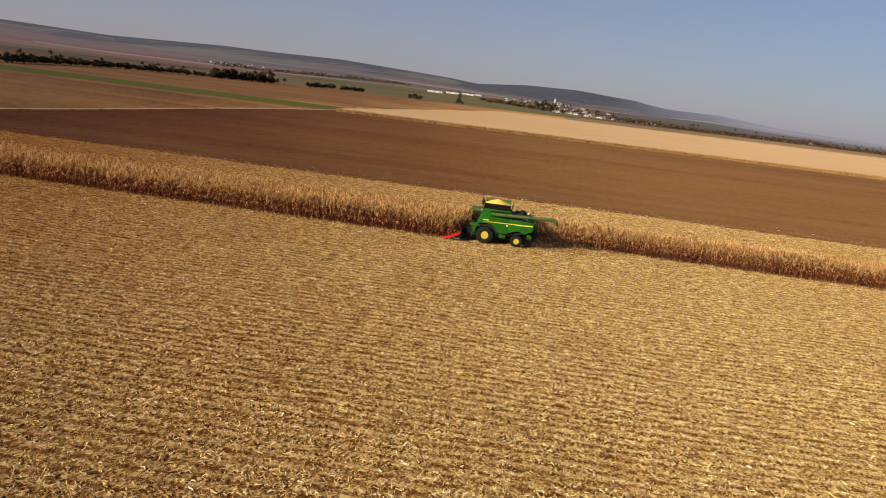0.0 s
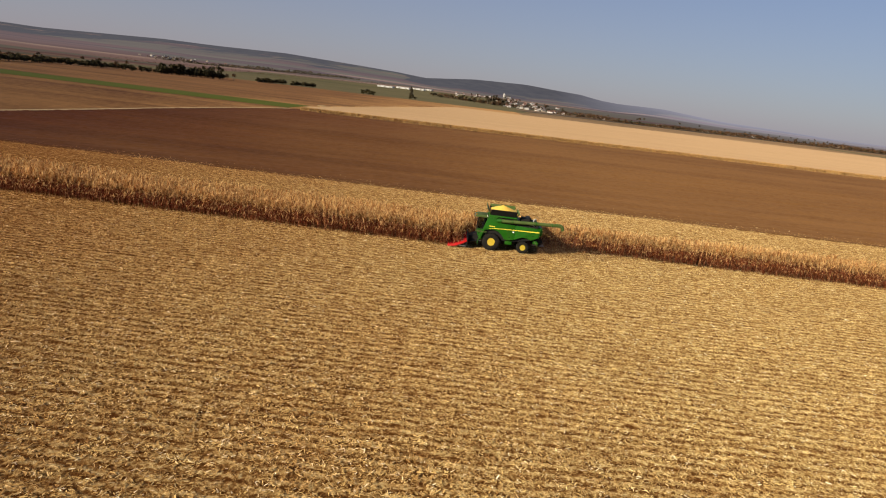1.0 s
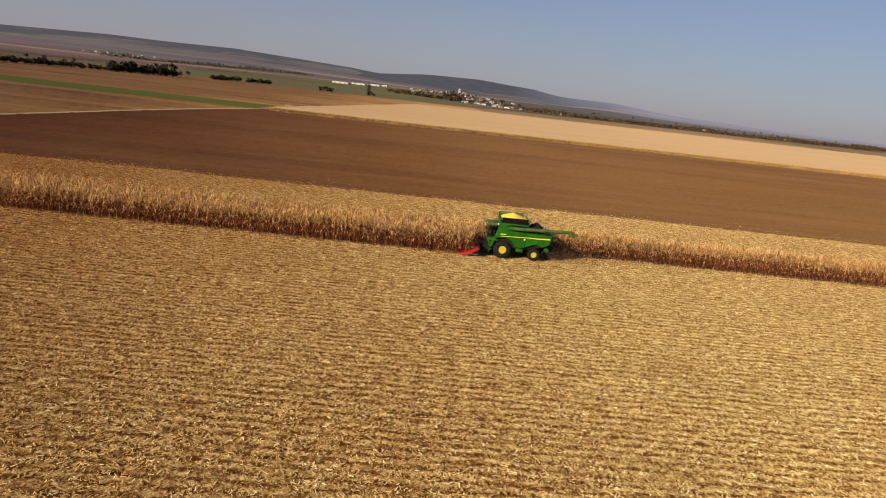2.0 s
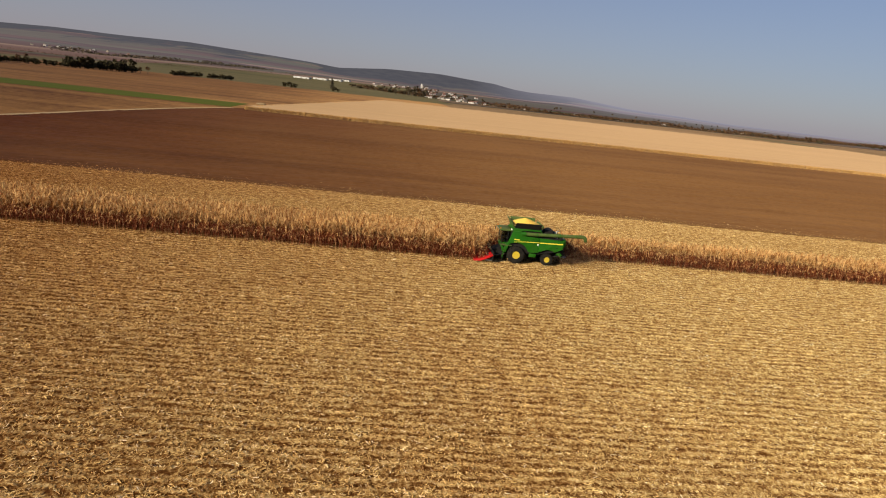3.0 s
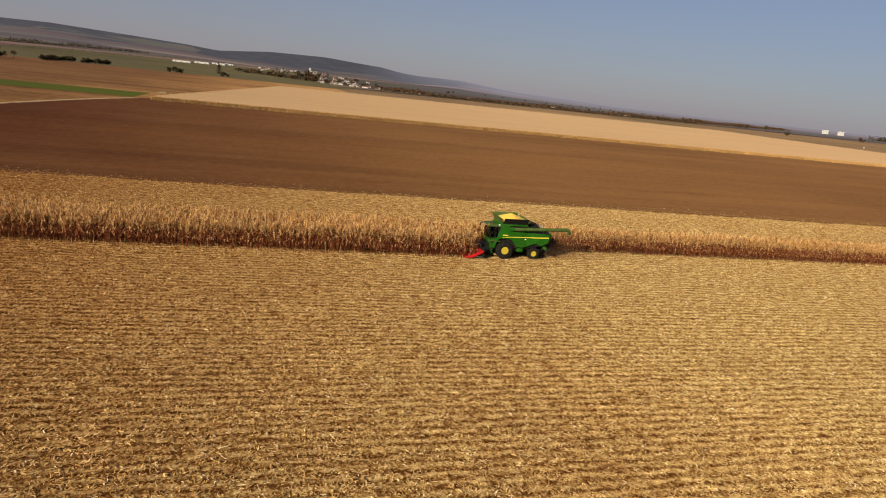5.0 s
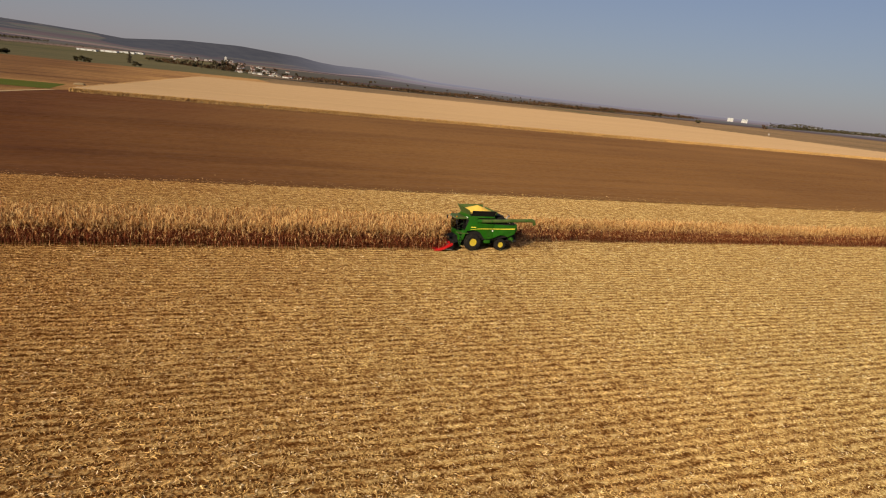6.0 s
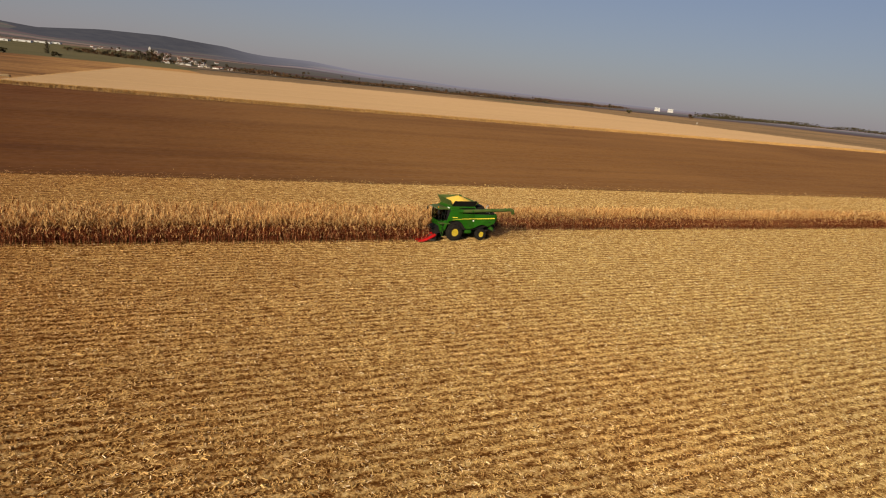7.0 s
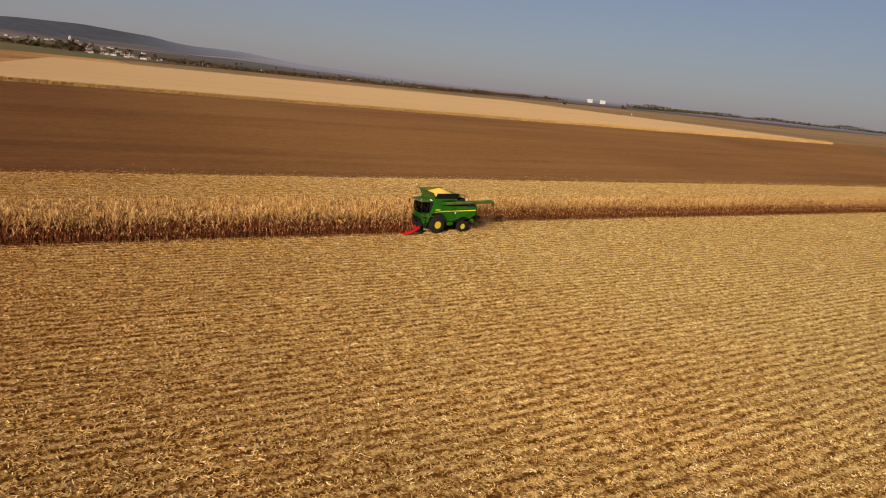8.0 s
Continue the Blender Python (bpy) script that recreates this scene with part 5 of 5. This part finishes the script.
VILLAGE = "houses of the village"
homes = [house("white village house with a red tiled gable roof", 8.5, 11, 3.6, 3.2, M_WALLW, M_TILE, VILLAGE),
         house("cream village house with a red tiled roof", 8, 10, 3.4, 3.4, M_WALLC, M_TILE, VILLAGE),
         house("white village house with a weathered grey roof", 9, 12, 3.8, 3.0, M_WALLW, M_TILEG, VILLAGE),
         house("small cream house with a weathered grey roof", 7, 9, 3.0, 2.8, M_WALLC, M_TILEG, VILLAGE),
         house("long low white house with a red roof", 8, 16, 3.2, 2.6, M_WALLW, M_TILE, VILLAGE)]
spots = []
for i in range(30):
    y = 890 + 360 * hrng.random() ** 1.2
    spots.append((44 + hrng.random() * 62 + (y - 890) * 0.07, y))
for i in range(24):
    spots.append((-40 + hrng.random() * 190, 1120 + 330 * hrng.random()))
spots += [(102, 846), (94, 858), (108, 850), (86, 866), (118, 838), (232, 800), (288, 790), (165, 815), (362, 830), (470, 820)]
for x, y in spots:
    m = homes[hrng.randrange(5)]
    c = copy_thing(m, pose(x, y, float(land(x, y)) + 0.05, 0, 0, hrng.choice((12, 102, 15, 98, 60))))
    c.scale = (0.50, 0.50, 0.46)
FARAWAY = "houses of the distant hamlet"
for i in range(20):
    a = radians(-23.0 + hrng.gauss(0, 1.5))
    r = 1700 + hrng.random() * 160
    x, y = -20 + r * math.sin(a), -65 + r * math.cos(a)
    c = copy_thing(homes[hrng.choice((1, 2, 3, 3))], pose(x, y, float(land(x, y)), 0, 0, hrng.uniform(0, 180)))
    c.scale = (0.6, 0.6, 0.6)
    tagged(c, group=FARAWAY)
drop(homes)

# church with a pointed tower
church = thing("church", "white church with a pointed tower above the village", "church", at=(72, 1500, float(land(72, 1500))), turn=20)
church.scale = (0.72, 0.72, 0.68)
part("nave", block(bm_new(), -2, 17, -4.5, 4.5, -1, 6.5, 0.1), M_WALLW, church)
part("nave_roof", slab(bm_new(), [(-2, 6.4), (17.5, 6.4), (17.5, 6.7), (15, 10), (-2, 10)], -4.9, 4.9, 0.3), M_TILEG, church)
part("tower", block(bm_new(), -6.5, -1.8, -2.4, 2.4, -1, 11.0, 0.1), M_WALLW, church)
bm = bm_new()
bmesh.ops.create_cone(bm, cap_ends=True, segments=4, radius1=3.7, radius2=0.05, depth=6.0, matrix=Matrix.Translation((-4.15, 0, 14.0)) @ Matrix.Rotation(radians(45), 4, "Z"))
part("spire", bm, M_WALLW, church, "pale pointed spire")
for x in (2, 7, 12):
    part("window", block(bm_new(), x - 0.6, x + 0.6, -4.56, -4.45, 2, 5), M_PANE, church)


# long white sheds, silo blocks and further farm buildings
def shed(name, label, x, y, w, d, h, turn, rise=1.6, category="shed"):
    t = thing(name, label, category, at=(x, y, float(land(x, y)) + 0.05), turn=turn)
    wall = part("wall", block(bm_new(), -w / 2, w / 2, -d / 2, d / 2, -0.8, h, 0.05), M_METALW, t)
    part("roof", slab(bm_new(), [(-w / 2 - 0.3, h), (w / 2 + 0.3, h), (w / 2 + 0.3, h + 0.2), (w / 2 - 0.5, h + rise), (-w / 2 + 0.5, h + rise), (-w / 2 - 0.3, h + 0.2)], -d / 2 - 0.3, d / 2 + 0.3), M_METALW, t)
    n = max(2, int(w / 9))
    for i in range(n):
        xx = -w / 2 + w * (i + 0.5) / n
        part("door", block(bm_new(), xx - 1.3, xx + 1.3, -d / 2 - 0.05, -d / 2 + 0.05, 0, min(3.0, h * 0.8)), M_TILEG, wall)
    return t


for x, y, w in ((-164, 1228, 30), (-134, 1262, 26), (-108, 1300, 24), (-90, 1335, 14)):
    shed("shed", "long low white farm shed beyond the meadow", x, y, w, 12, 1.9, -14, 0.7)


def silo_block(label, x, y):
    t = thing("silo_block", label, "silo", at=(x, y, float(land(x, y)) + 0.05), turn=-44)
    for i in range(4):
        part("silo", tube(bm_new(), [(-9 + 6 * i, 0, -1), (-9 + 6 * i, 0, 13.2), (-9 + 6 * i, 0, 14.6)], [3.05, 3.05, 1.2], 20), M_METALW, t, "", True)
    part("head_house", block(bm_new(), -12, 12, -1.4, 1.4, 14.4, 16.2, 0.1), M_METALW, t)
    t.scale = (0.56, 0.56, 0.52)
    part("base", block(bm_new(), -12.5, 12.5, -3.3, 3.3, -1, 2.0, 0.1), M_WALLW, t)
    return t


silo_block("pale block of white grain silos on the plain", 1221, 1249)
silo_block("pale block of white grain silos behind low trees", 1245, 1228)
for x, y, s in ((1480, 1230, 26), (1600, 1290, 22), (1720, 1300, 24)):
    shed("shed", "small white farm building far out on the plain", x, y, s, 10, 3.2, -30)

# pale marker post and a light heap at the field corner
post = thing("marker_post", "short white marker post at the field edge", "post", at=(430, 372, float(land(430, 372))))
part("shaft", block(bm_new(), -0.25, 0.25, -0.25, 0.25, 0, 1.3, 0.04), M_WALLW, post)
part("cap", block(bm_new(), -0.32, 0.32, -0.32, 0.32, 1.3, 1.45, 0.03), M_WALLW, post)
bm = bm_new()
bmesh.ops.create_icosphere(bm, subdivisions=3, radius=0.7)
for v in bm.verts:
    n_ = noise.noise(v.co * 2.3) * 0.25
    v.co = Vector((v.co.x * 2.6, v.co.y * 1.6, max(-0.3, v.co.z) * 0.8)) * (1 + n_)
heap = new("straw_heap", finish("straw_heap", bm, M_TRACK, True))
heap.location = (-58.5, 186, float(land(-58.5, 186)) + 0.1)
tagged(heap, "pale weathered straw heap at the field corner", "heap")
